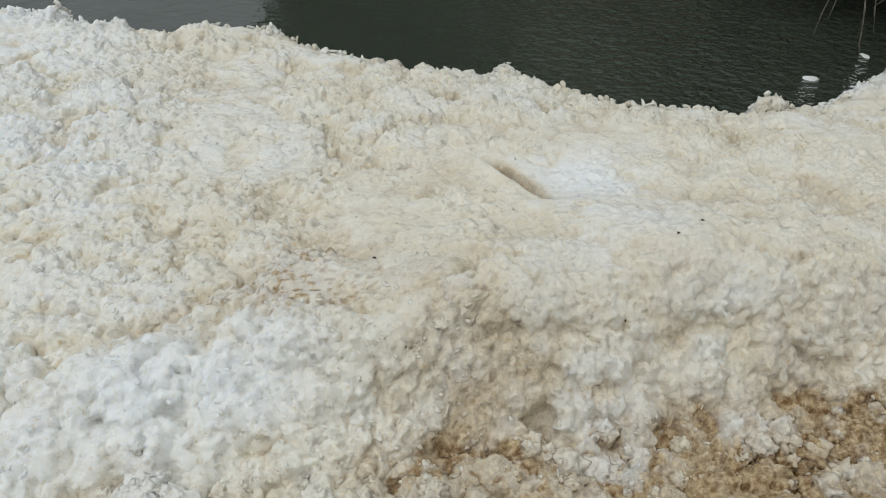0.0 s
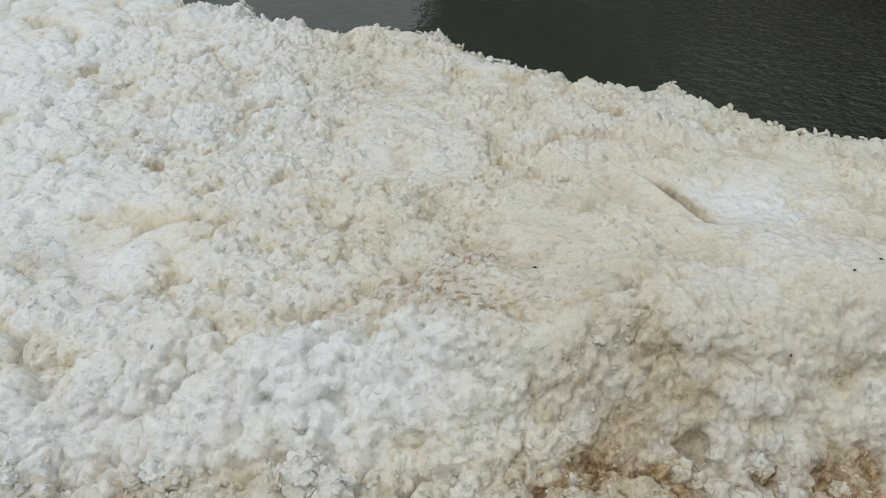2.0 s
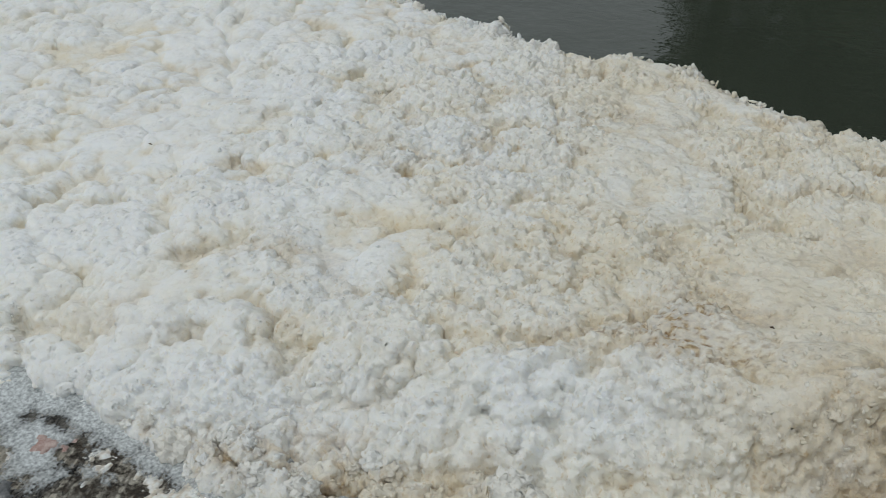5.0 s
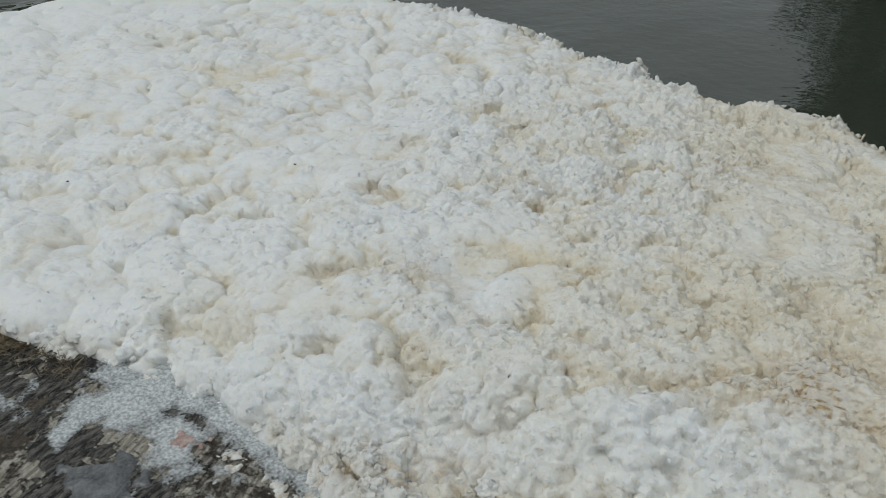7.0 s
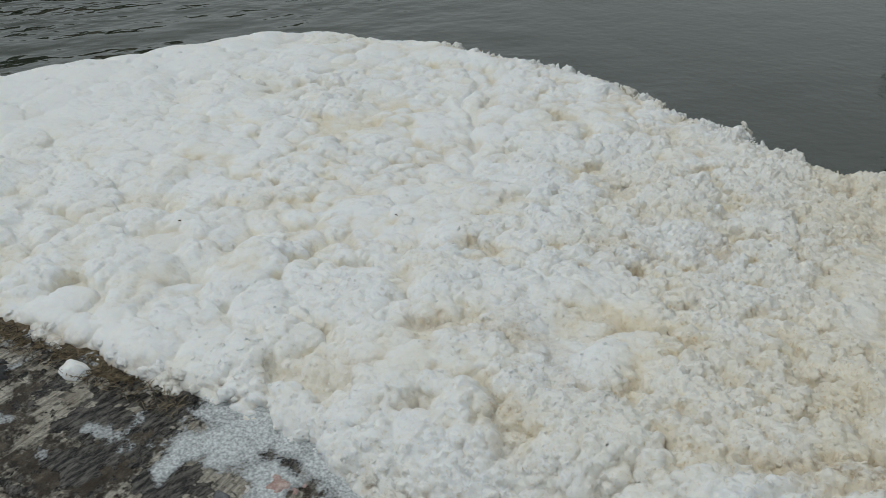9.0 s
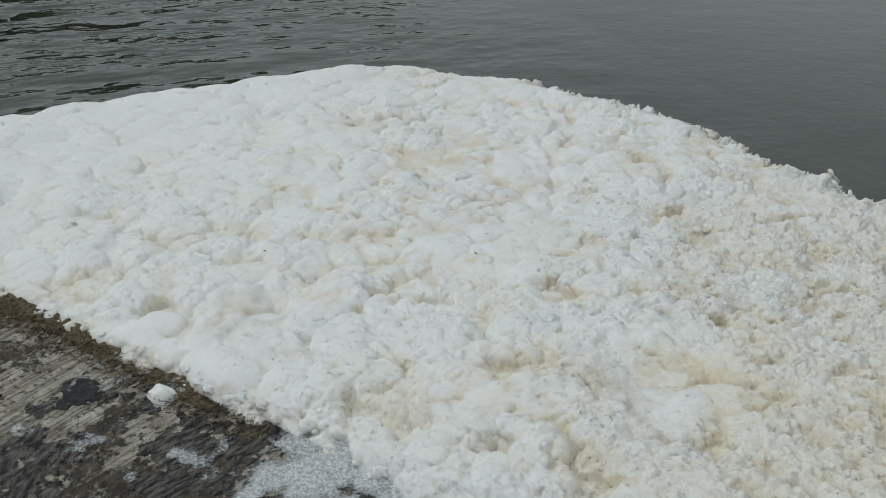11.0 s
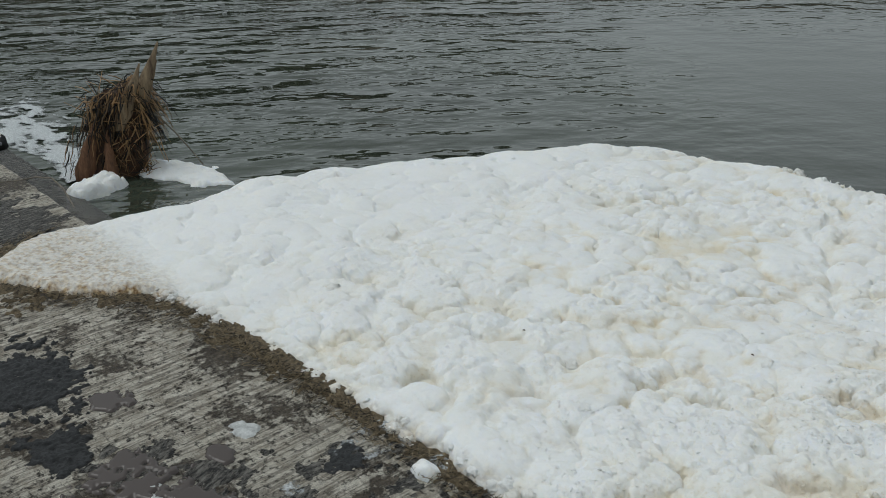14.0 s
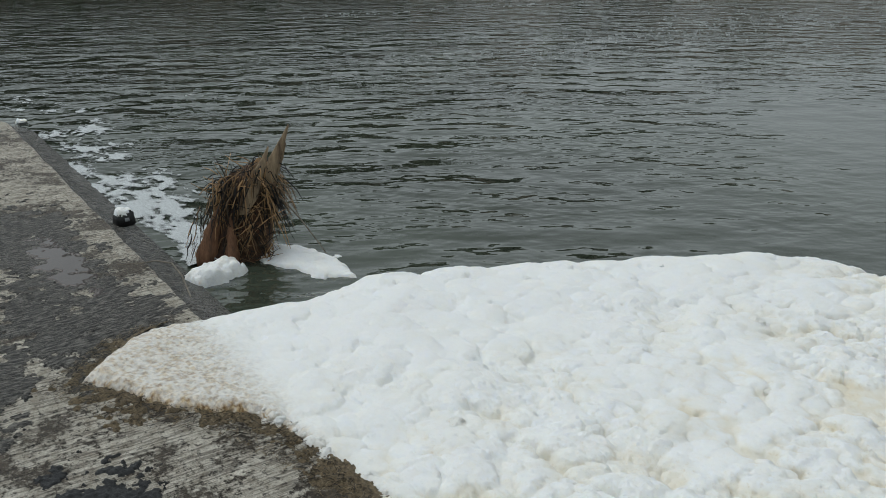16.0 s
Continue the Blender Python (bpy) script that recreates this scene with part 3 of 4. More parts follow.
    scum = scum + 0.13 * step(u + 0.3 * (v - 0.3) + rag, 5.12, 5.45) * step(-(v + wavy), -0.75, -0.35) * (1 - np.clip(pale + clean, 0, 1)) * (0.75 + 0.25 * step(crease, 0.3, 0.6))
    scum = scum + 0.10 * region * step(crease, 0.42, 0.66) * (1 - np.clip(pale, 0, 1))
    scum = scum + 0.22 * step(u, 5.0, 5.4) * step(-(v + wavy), -0.42, -0.08) * step(fractal(u * 4, along * 4, 87, 3), -0.5, 0.4)
    scum = scum + apron * (1 - clean) * (0.48 + 0.55 * step(-loose, -0.52, -0.10) + 0.45 * dots) * (0.55 + 0.45 * step(fractal(u * 6, along * 6, 85, 3), -0.4, 0.1))
    scum = scum + foot * step(u, 3.6, 3.9) * (1 - 0.8 * step(u, 4.4, 4.7) * step(-u, -5.3, -5.1)) * (0.10 + 0.5 * dots * step(crease, 0.15, 0.45)) * step(-(v + wavy), -0.12, 0.02)
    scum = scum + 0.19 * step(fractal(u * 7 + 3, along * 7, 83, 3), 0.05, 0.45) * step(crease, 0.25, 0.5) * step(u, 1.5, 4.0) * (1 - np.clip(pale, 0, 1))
    scum = scum + step(-v, -0.10, 0.22) * step(-u, -2.0, -0.9) * (0.30 + 0.42 * step(fractal(u * 60, v * 60, 86, 3), -0.2, 0.4)) + 0.25 * lobe * step(-(v - near_edge(u)), -0.16, 0.0) * (0.2 + 0.8 * dots)
    scum = scum + 0.70 * step(-d_near, -0.12, -0.01) * step(u, 0.5, 1.2) * step(-u, -3.4, -3.0) * (0.3 + 0.7 * dots)
    keep = z > np.where(v < 0.0, -0.02, WATER - 0.05)
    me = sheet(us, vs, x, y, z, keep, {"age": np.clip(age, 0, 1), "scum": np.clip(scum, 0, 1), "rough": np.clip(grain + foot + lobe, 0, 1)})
    foam_flakes(us, vs, place, np.clip(age, 0, 1), np.clip(scum, 0, 1), np.clip(grain + 0.6 * foot, 0, 1) * (1 - 0.8 * np.clip(soft - 0.36 * mound, 0, 1)), d_far, (d_near > 0.03) & (d_far > 0.03) & (d_left > 0.05))
    FOAM_AT.extend([us, vs, x, y, z])
    thing("foam_bank", me, FOAM, "thick bank of white and cream river foam against the concrete ledge", "foam", kind="stuff")
    foam_crumbs(us, vs, z, d_near, d_far, d_left, np.clip(age, 0, 1), np.clip(scum, 0, 1), soft, np.clip(grain + foot, 0, 1))


def crumb_shapes(fineness, count, seed):
    shapes = []
    for k in range(count):
        bm = bmesh.new()
        bmesh.ops.create_icosphere(bm, subdivisions=fineness, radius=1.0)
        for q in bm.verts:
            p = q.co * 1.25 + Vector((seed + k * 5.3, k * 2.1, 0))
            near = noise.voronoi(p * 1.3)[0][0]
            small = noise.voronoi(p * 3.4)[0][0]
            q.co *= 1.0 + 0.55 * (0.45 - near) + 0.30 * (0.4 - small) + 0.24 * noise.noise(p * 2.1) + 0.14 * noise.noise(p * 6)
        bm.verts.index_update()
        shapes.append((np.array([q.co for q in bm.verts]), np.array([[q.index for q in f.verts] for f in bm.faces])))
        bm.free()
    return shapes


def foam_crumbs(us, vs, z, d_near, d_far, d_left, age, scum, soft, grain):
    """Loose heads of foam, half sunk in the bank, crowded at its foot and along its rim."""
    rng = np.random.default_rng(11)
    fine, plain = crumb_shapes(4, 5, 3.0), crumb_shapes(3, 8, 60.0)
    rows = []

    def scatter(count, u0, u1, v0, v1, small, large, flat, sunk, shapes, test):
        for _ in range(count):
            u, v = rng.uniform(u0, u1), rng.uniform(v0, v1)
            i, j = min(np.searchsorted(us, u), len(us) - 1), min(np.searchsorted(vs, v), len(vs) - 1)
            if test(u, v, i, j):
                size = small + (large - small) * rng.random() ** 2.2
                rows.append((u, v, z[i, j] - size * flat * sunk, size, flat, shapes[rng.integers(len(shapes))], age[i, j], scum[i, j], grain[i, j]))

    foot = lambda u, v, i, j: d_near[i, j] > 0.02 and v < 0.05
    scatter(330, 3.65, 7.2, -0.30, 0.20, 0.016, 0.055, 0.85, 0.30, fine, foot)
    body = lambda u, v, i, j: min(d_near[i, j], d_far[i, j], d_left[i, j]) > 0.06 and rng.random() > soft[i, j]
    scatter(120, 3.2, 7.2, 0.10, 2.6, 0.012, 0.038, 0.62, 0.85, plain, body)
    scatter(40, 0.4, 3.4, 0.05, 3.3, 0.018, 0.055, 0.6, 0.75, plain, body)
    rim = lambda u, v, i, j: 0.02 < d_far[i, j] < 0.17 and soft_noise(np.array(u * 7.0), np.array(v * 7.0), 97) > rng.uniform(-0.7, 0.5)
    scatter(3600, 2.2, 8.0, 1.4, 3.4, 0.010, 0.058, 0.95, 0.05, plain, rim)
    tiny = crumb_shapes(2, 8, 90.0)
    tuft = lambda u, v, i, j: 0.04 < d_far[i, j] < 0.19 and soft_noise(np.array(u * 9.0), np.array(v * 9.0), 99) > rng.uniform(-0.5, 0.6)
    scatter(6500, 2.2, 8.0, 1.4, 3.4, 0.005, 0.020, 1.0, -0.4, tiny, tuft)
    hem = lambda u, v, i, j: 0.01 < d_near[i, j] < 0.09
    scatter(800, 1.2, 3.9, -0.25, 0.15, 0.008, 0.034, 0.7, 0.5, plain, hem)
    places, faces, ages, browns, roughs, start = [], [], [], [], [], 0
    for u, v, h, size, flat, (shape, tris), a, s, rough in rows:
        turn = rng.uniform(0, 6.2832)
        c, w = math.cos(turn), math.sin(turn)
        p = shape * size * rng.uniform(0.85, 1.2, 3)
        p = np.stack([p[:, 0] * c - p[:, 1] * w, p[:, 0] * w + p[:, 1] * c, p[:, 2] * flat], -1)
        x, y = xy(u, v)
        places.append(p + (x, y, h))
        faces.append(tris + start)
        start += len(p)
        ages.append(np.full(len(p), np.clip(a + rng.uniform(-0.2, 0.2), 0, 1)))
        # brown is full on a crumb's lower half and fades towards its top
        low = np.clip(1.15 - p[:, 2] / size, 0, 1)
        browns.append(np.clip((s + 0.5 * (u > 5.25) * (v < 0.12)) * rng.uniform(0.4, 1.3) * low, 0, 1))
        roughs.append(np.full(len(p), max(rough, 0.6)))
    join_foam("foam_crumbs", places, faces, {"age": ages, "scum": browns, "rough": roughs}, "loose crumbs and heads of cream foam on the foam bank")


def join_foam(name, places, faces, values, label):
    places, faces = np.concatenate(places), np.concatenate(faces)
    me = bpy.data.meshes.new(name)
    me.vertices.add(len(places))
    me.vertices.foreach_set("co", places.astype(np.float32).ravel())
    me.loops.add(faces.size)
    me.loops.foreach_set("vertex_index", faces.astype(np.int32).ravel())
    me.polygons.add(len(faces))
    me.polygons.foreach_set("loop_start", np.arange(0, faces.size, 3, dtype=np.int32))
    me.polygons.foreach_set("loop_total", np.full(len(faces), 3, np.int32))
    me.update(calc_edges=True)
    me.polygons.foreach_set("use_smooth", np.ones(len(faces), bool))
    for key, value in values.items():
        t = me.attributes.new(key, "FLOAT", "POINT")
        t.data.foreach_set("value", np.concatenate(value).astype(np.float32))
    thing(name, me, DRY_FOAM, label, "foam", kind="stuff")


def foam_flakes(us, vs, place, age, scum, rough, d_far, inside):
    """Small dry flakes of foam that stand off the old, rough foam."""
    rng = np.random.default_rng(23)
    normal = np.cross(np.gradient(place, axis=0), np.gradient(place, axis=1))
    normal /= np.maximum(np.linalg.norm(normal, axis=2, keepdims=True), 1e-12)
    shapes = crumb_shapes(1, 12, 130.0)
    places, faces, values, start = [], [], {"age": [], "scum": [], "rough": []}, 0
    for k in range(34000):
        u = rng.uniform(2.6, 7.6) if k < 9000 else rng.uniform(3.0, 7.2)
        v = float(far_edge(u)) - rng.uniform(0.0, 0.22) if k < 9000 else rng.uniform(-0.25, 1.9)
        i, j = min(np.searchsorted(us, u), len(us) - 1), min(np.searchsorted(vs, v), len(vs) - 1)
        keen = float(soft_noise(np.array(u * 5.0), np.array(v * 5.0), 119))
        rim = k < 9000 and 0.02 < d_far[i, j] < 0.17
        if not inside[i, j] or rng.random() > (0.28 + 0.3 * keen if rim else rough[i, j] * (0.35 + 0.6 * keen)):
            continue
        shape, tris = shapes[rng.integers(len(shapes))]
        size = rng.uniform(0.007, 0.020) if rim else rng.uniform(0.003, 0.009)
        lean = normal[i, j] * (0.2 if rim else 1) + rng.normal(0, 0.55, 3)
        lean /= np.linalg.norm(lean)
        side = np.cross(lean, rng.normal(0, 1, 3))
        side /= np.linalg.norm(side)
        p = shape * size * np.array([1.25, 0.8, 0.35])
        p = p[:, :1] * side + p[:, 1:2] * np.cross(lean, side) + p[:, 2:] * lean
        places.append(p + place[i, j] + normal[i, j] * size * (0.5 if rim else -0.05))
        faces.append(tris + start)
        start += len(p)
        for key, value in (("age", age[i, j] + rng.uniform(-0.25, 0.15)), ("scum", scum[i, j] * rng.uniform(0.2, 1.0)), ("rough", 0.5)):
            values[key].append(np.full(len(p), np.clip(value, 0, 1)))
    join_foam("foam_flakes", places, faces, values, "small dry flakes standing off the old cream foam")


foam_bank()


# ---- smaller foam ----
def foam_lump(name, u0, v0, ru, rv, height, ground, seed, label, turn=0.0, dirty=0.0, step_size=0.007, kind="", soft=0.4):
    """A low irregular lump of foam that lies on ground."""
    n = 1.6
    us, vs = np.arange(-ru * n, ru * n, step_size), np.arange(-rv * n, rv * n, step_size)
    a, b = np.meshgrid(us, vs, indexing="ij")
    r = np.hypot(a / ru, b / rv) + (0.46 if ru > 0.1 else 0.28) * fractal(a / ru * 1.3 + seed, b / rv * 1.3, seed, 4)
    body = height * round_edge(1 - r, 0.9 if ru > 0.1 else 0.6) * (0.85 + 0.3 * soft_noise(a / ru * 2 + seed, b / rv * 2, seed + 3))
    amount, crease, grain = foam_heads(a + seed * 1.37, b + seed * 0.71, 0.6, soft)
    z = body - 0.02 * step(r, 0.9, 1.15) + amount * np.clip(body / 0.05, 0, 1)
    dots = step(fractal(a * 28 + seed, b * 28, 81, 4), -0.05, 0.45)
    me = sheet(us, vs, a, b, z, z > -0.008, {"age": 0.1 + 0 * a, "scum": np.clip(dirty * (0.3 + 0.7 * dots) * step(r, 0.3, 1.0), 0, 1), "rough": grain})
    ob = thing(name, me, FOAM, label, "foam", kind=kind)
    ob.matrix_world = spot(u0, v0, ground, turn)
    return ob


def foam_crust(name, u0, v0, ru, rv, seed, label, turn=0.0, cover=0.0, dirty=0.3, thick=0.010):
    """A thin lacy crust of drying foam on the concrete."""
    us, vs = np.arange(-ru * 1.8, ru * 1.8, 0.004), np.arange(-rv * 1.8, rv * 1.8, 0.004)
    a, b = np.meshgrid(us, vs, indexing="ij")
    r = np.hypot(a / ru, b / rv)
    level = cover + 0.9 - r + 0.9 * fractal(a * 11 + seed, b * 11, seed, 4) + 0.5 * fractal(a * 55, b * 55 + seed, seed + 5, 3)
    z = -0.003 + (thick + 0.003) * step(level, 0.0, 0.4) + 0.5 * thick * step(level, 0.3, 1.2) + 0.2 * thick * fractal(a * 70, b * 70, seed + 8, 2)
    dots = step(fractal(a * 110 + seed, b * 110, 81, 3), -0.3, 0.4)
    me = sheet(us, vs, a, b, z, level > 0.02, {"age": 0.3 + 0 * a, "scum": dirty * dots, "rough": 0.6 + 0 * a})
    ob = thing(name, me, THIN_FOAM_GLINT if name == "foam_residue" else FOAM, label, "foam", kind="" if name == "foam_residue" else "stuff")
    ob.matrix_world = spot(u0, v0, 0.0, turn)
    return ob


foam_lump("foam_clump", 2.90, -0.055, 0.050, 0.036, 0.038, 0.0, 3, "small white clump of foam lying on the wet concrete", 10)
foam_crust("foam_residue", 2.33, -0.335, 0.08, 0.045, 5, "thin crust of dried white foam on concrete", 20, -0.18, 0.9, 0.005)
foam_crust("foam_residue", 2.45, -0.70, 0.10, 0.07, 6, "thin crust of dried white foam beside a puddle", 0, -0.2, 0.5)
foam_lump("foam_lump", -0.67, 0.36, 0.15, 0.19, 0.10, WATER, 8, "white lump of foam caught at the foot of the stump", 30)
foam_lump("foam_lump", -0.57, 0.91, 0.37, 0.18, 0.040, WATER, 9, "flat white raft of foam behind the stump", 14)
foam_lump("foam_lump", -0.72, 0.17, 0.06, 0.06, 0.025, WATER, 11, "small wet clump of foam by the ledge", 0)
foam_lump("floating_foam", 7.58, 2.20, 0.045, 0.028, 0.016, WATER, 14, "small white fleck of foam adrift on dark water", 0)


def foam_rafts():
    """Broken streaks of thin foam that drift along the ledge."""
    us, vs = np.arange(-9.0, -0.9, 0.012), np.arange(0.12, 2.2, 0.012)
    u, v = np.meshgrid(us, vs, indexing="ij")
    w = v + 0.10 * fractal(u * 2.2, v * 2.2, 101, 3)
    r = u + 0.12 * fractal(u * 2.0 + 5, v * 2.0, 103, 3)
    streak = fractal(r * 2.1, w * 4.2, 105, 4)
    lace = fractal(r * 7, w * 13, 107, 4) + 0.5 * fractal(u * 20, v * 30, 108, 3)
    centre = np.interp(u, [-9, -6, -4, -2.6, -1.8, -1.2, -0.9], [0.55, 0.6, 0.5, 0.55, 0.5, 0.45, 0.45])
    width = np.interp(u, [-9, -6, -4, -2.6, -1.8, -1.2, -0.9], [0.5, 0.6, 0.5, 0.5, 0.38, 0.25, 0.2])
    dense = np.interp(u, [-9, -6, -4, -2.8, -2.2, -1.6, -0.9], [-0.45, -0.32, -0.22, -0.05, 0.16, 0.22, 0.0])
    level = streak + 0.55 * lace + dense + 0.35 - ((v - centre) / width) ** 2 * 0.75 - 0.35
    z = WATER + 0.010 + 0.008 * step(level, 0.05, 0.6) + 0.002 * fractal(u * 22, v * 22, 109, 3)
    x, y = xy(u, v)
    me = sheet(us, vs, x, y, z, level > -0.25, {"cover": np.clip(0.62 + 1.3 * level, 0, 1)})
    thing("floating_foam", me, LACE, "broken white rafts and flecks of foam drifting along the ledge", "foam", kind="stuff")


foam_rafts()


def far_flecks():
    """Thin white flecks in lines far out on the river, modelled glints of ripple crests."""
    rng = np.random.default_rng(61)
    bm = bmesh.new()
    lines = [((-18.1, 9.3), (-18.8, 14.3), 40, 0.5), ((-18.8, 14.3), (-17.7, 16.8), 40, 0.4), ((-8.6, 5.5), (-8.4, 8.6), 60, 0.6), ((-8.4, 8.6), (-9.0, 13.6), 90, 0.9), ((-9.0, 13.0), (-10.2, 20.5), 130, 1.3), ((-7.3, 2.2), (-7.0, 5.6), 40, 0.5)]
    for a, b, count, wide in lines:
        for _ in range(count):
            t = rng.random()
            u, v = a[0] + (b[0] - a[0]) * t + rng.normal() * wide, a[1] + (b[1] - a[1]) * t + rng.normal() * wide * 0.5
            x, y = xy(u, v)
            long, thin = rng.uniform(0.03, 0.14) * (0.3 + 0.7 * rng.random()), rng.uniform(0.008, 0.022)
            turn = radians(65) + rng.normal() * 0.25
            ring = []
            for k in range(7):
                w = 6.2832 * k / 7
                p, q = math.cos(w) * long * rng.uniform(0.6, 1.2), math.sin(w) * thin * rng.uniform(0.6, 1.2)
                ring.append((x + p * math.cos(turn) - q * math.sin(turn), y + p * math.sin(turn) + q * math.cos(turn)))
            low = [bm.verts.new((*c, WATER - 0.015)) for c in ring]
            high = [bm.verts.new((x + (c[0] - x) * 0.8, y + (c[1] - y) * 0.8, WATER + 0.003)) for c in ring]
            bm.faces.new(high)
            for k in range(7):
                bm.faces.new((low[k], low[(k + 1) % 7], high[(k + 1) % 7], high[k]))
    me = bpy.data.meshes.new("glint_flecks")
    bm.to_mesh(me)
    bm.free()
    thing("glint_flecks", me, THIN_FOAM_GLINT, "small white flecks in lines on the river, standing for glints on ripple crests", "foam", kind="stuff")


far_flecks()


# ---- stains and water on the ledge ----
def scum_band():
    us, vs = np.arange(0.1, 3.75, 0.006), np.arange(-0.95, 0.12, 0.006)
    u, v = np.meshgrid(us, vs, indexing="ij")
    out = near_edge(u) - v
    wide = np.interp(u, [0, 0.3, 0.6, 1.0, 1.3, 1.7, 2.2, 2.6, 2.8, 3.7], [0.05, 0.10, 0.14, 0.16, 0.10, 0.055, 0.032, 0.025, 0.02, 0.012])
    level = (wide - out) / wide + 1.2 * fractal(u * 7, v * 7, 121, 4) + 1.2 * fractal(u * 34, v * 34, 122, 3) - 0.1
    fibre = 1 - np.abs(fractal(u * 22, v * 30, 123, 3)) * 2
    z = -0.004 + 0.011 * step(level, 0.0, 0.9) + 0.010 * (fibre - 0.3) * step(level, 0.1, 0.8)
    x, y = xy(u, v)
    me = sheet(us, vs, x, y, z, (z > 0.0005) & (out > -0.08) & (u < 3.1))
    thing("scum", me, SCUM, "line of brown scum and fine plant litter along the foam's edge", "scum", kind="stuff")


scum_band()


def litter_band():
    """Short broken stalks and fibres washed up along the foam's edge."""
    rng = random.Random(31)
    bm = bmesh.new()
    for k in range(3000):
        u = rng.uniform(0.1, 3.3)
        wide = float(np.interp(u, [0, 0.3, 0.6, 1.0, 1.3, 1.7, 2.2, 2.8, 3.5], [0.05, 0.10, 0.13, 0.19, 0.14, 0.09, 0.06, 0.05, 0.04]))
        v = float(near_edge(u)) + 0.03 - rng.random() ** 1.3 * (wide + 0.04)
        a = rng.uniform(0, 6.28)
        h = rng.uniform(0.005, 0.018)
        d = Vector((math.cos(a), math.sin(a), rng.uniform(-0.25, 0.25))) * h
        x, y = xy(u, v)
        p = Vector((x, y, 0.010 + rng.uniform(0, 0.008)))
        w = rng.uniform(0.0006, 0.0014)
        tube(bm, [p - d, p + Vector((0, 0, 0.003)), p + d], [w, w, w * 0.6], 3)
    me = bpy.data.meshes.new("litter")
    bm.to_mesh(me)
    bm.free()
    thing("litter", me, LITTER, "broken brown stalks and fibres washed up along the foam", "litter", kind="stuff")


litter_band()


def flat_patch(name, u0, v0, ru, rv, z0, thick, seed, mat, label, category, turn=0.0, ragged=0.5, kind="structure", grain=0.0):
    us, vs = np.arange(-ru * 2.0, ru * 2.0, 0.006), np.arange(-rv * 2.0, rv * 2.0, 0.006)
    a, b = np.meshgrid(us, vs, indexing="ij")
    r = np.hypot(a / ru, b / rv) + ragged * fractal(a * 9 + seed * 3.1, b * 9 - seed, seed, 5) + 0.5 * ragged * fractal(a * 40, b * 40, seed + 1, 3)
    z = thick * step(-r, -1.03, -0.97) - 0.006 * step(r, 0.98, 1.06) + grain * fractal(a * 60, b * 60, seed + 2, 2)
    me = sheet(us, vs, a, b, z, r < 1.02)
    ob = thing(name, me, mat, label, category, kind=kind)
    ob.matrix_world = spot(u0, v0, z0, turn)
    return ob


flat_patch("puddle", 2.47, -0.67, 0.19, 0.085, 0.007, 0.003, 131, PUDDLE, "shallow brown puddle on the concrete", "puddle", 30, 1.5)
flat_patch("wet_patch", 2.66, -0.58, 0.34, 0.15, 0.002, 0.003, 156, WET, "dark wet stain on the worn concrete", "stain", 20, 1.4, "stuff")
flat_patch("puddle", 1.84, -0.62, 0.10, 0.045, 0.007, 0.003, 133, PUDDLE, "shallow brown puddle on the concrete", "puddle", 40, 1.1)
flat_patch("puddle", 2.40, -0.46, 0.05, 0.035, 0.007, 0.003, 134, PUDDLE, "small puddle on the concrete", "puddle", 0, 0.5)
flat_patch("puddle", 3.58, -0.30, 0.12, 0.07, 0.007, 0.003, 135, SOAPY, "grey puddle with a film of foam", "puddle", 0, 1.0)
flat_patch("puddle", -1.0, -0.42, 0.45, 0.10, 0.007, 0.003, 136, PUDDLE, "wide wet film of water on the concrete", "puddle", 0, 0.8)
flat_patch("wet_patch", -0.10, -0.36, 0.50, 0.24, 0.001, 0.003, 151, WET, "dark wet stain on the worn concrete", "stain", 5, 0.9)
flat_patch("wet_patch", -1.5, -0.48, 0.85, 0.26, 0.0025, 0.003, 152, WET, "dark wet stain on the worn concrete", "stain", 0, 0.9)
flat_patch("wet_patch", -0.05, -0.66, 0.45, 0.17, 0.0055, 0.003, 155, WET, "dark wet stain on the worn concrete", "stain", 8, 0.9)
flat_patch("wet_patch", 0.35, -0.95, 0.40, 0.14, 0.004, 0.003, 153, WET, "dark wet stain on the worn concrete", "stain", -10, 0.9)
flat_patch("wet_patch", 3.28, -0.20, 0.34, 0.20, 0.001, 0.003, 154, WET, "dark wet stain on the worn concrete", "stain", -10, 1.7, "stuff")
flat_patch("asphalt_patch", 1.52, -0.80, 0.26, 0.17, 0.001, 0.006, 141, ASPHALT, "dark worn asphalt patch on the concrete", "asphalt patch", 0, 0.9, "structure", 0.009)
flat_patch("asphalt_patch", 2.02, -0.82, 0.14, 0.08, 0.001, 0.006, 142, ASPHALT, "dark worn asphalt patch on the concrete", "asphalt patch", 0, 0.9, "structure", 0.009)
flat_patch("asphalt_patch", 2.70, -0.16, 0.11, 0.05, 0.0, 0.004, 143, ASPHALT, "black wet stain of old asphalt on the concrete", "asphalt patch", 25, 1.7, "structure", 0.004)


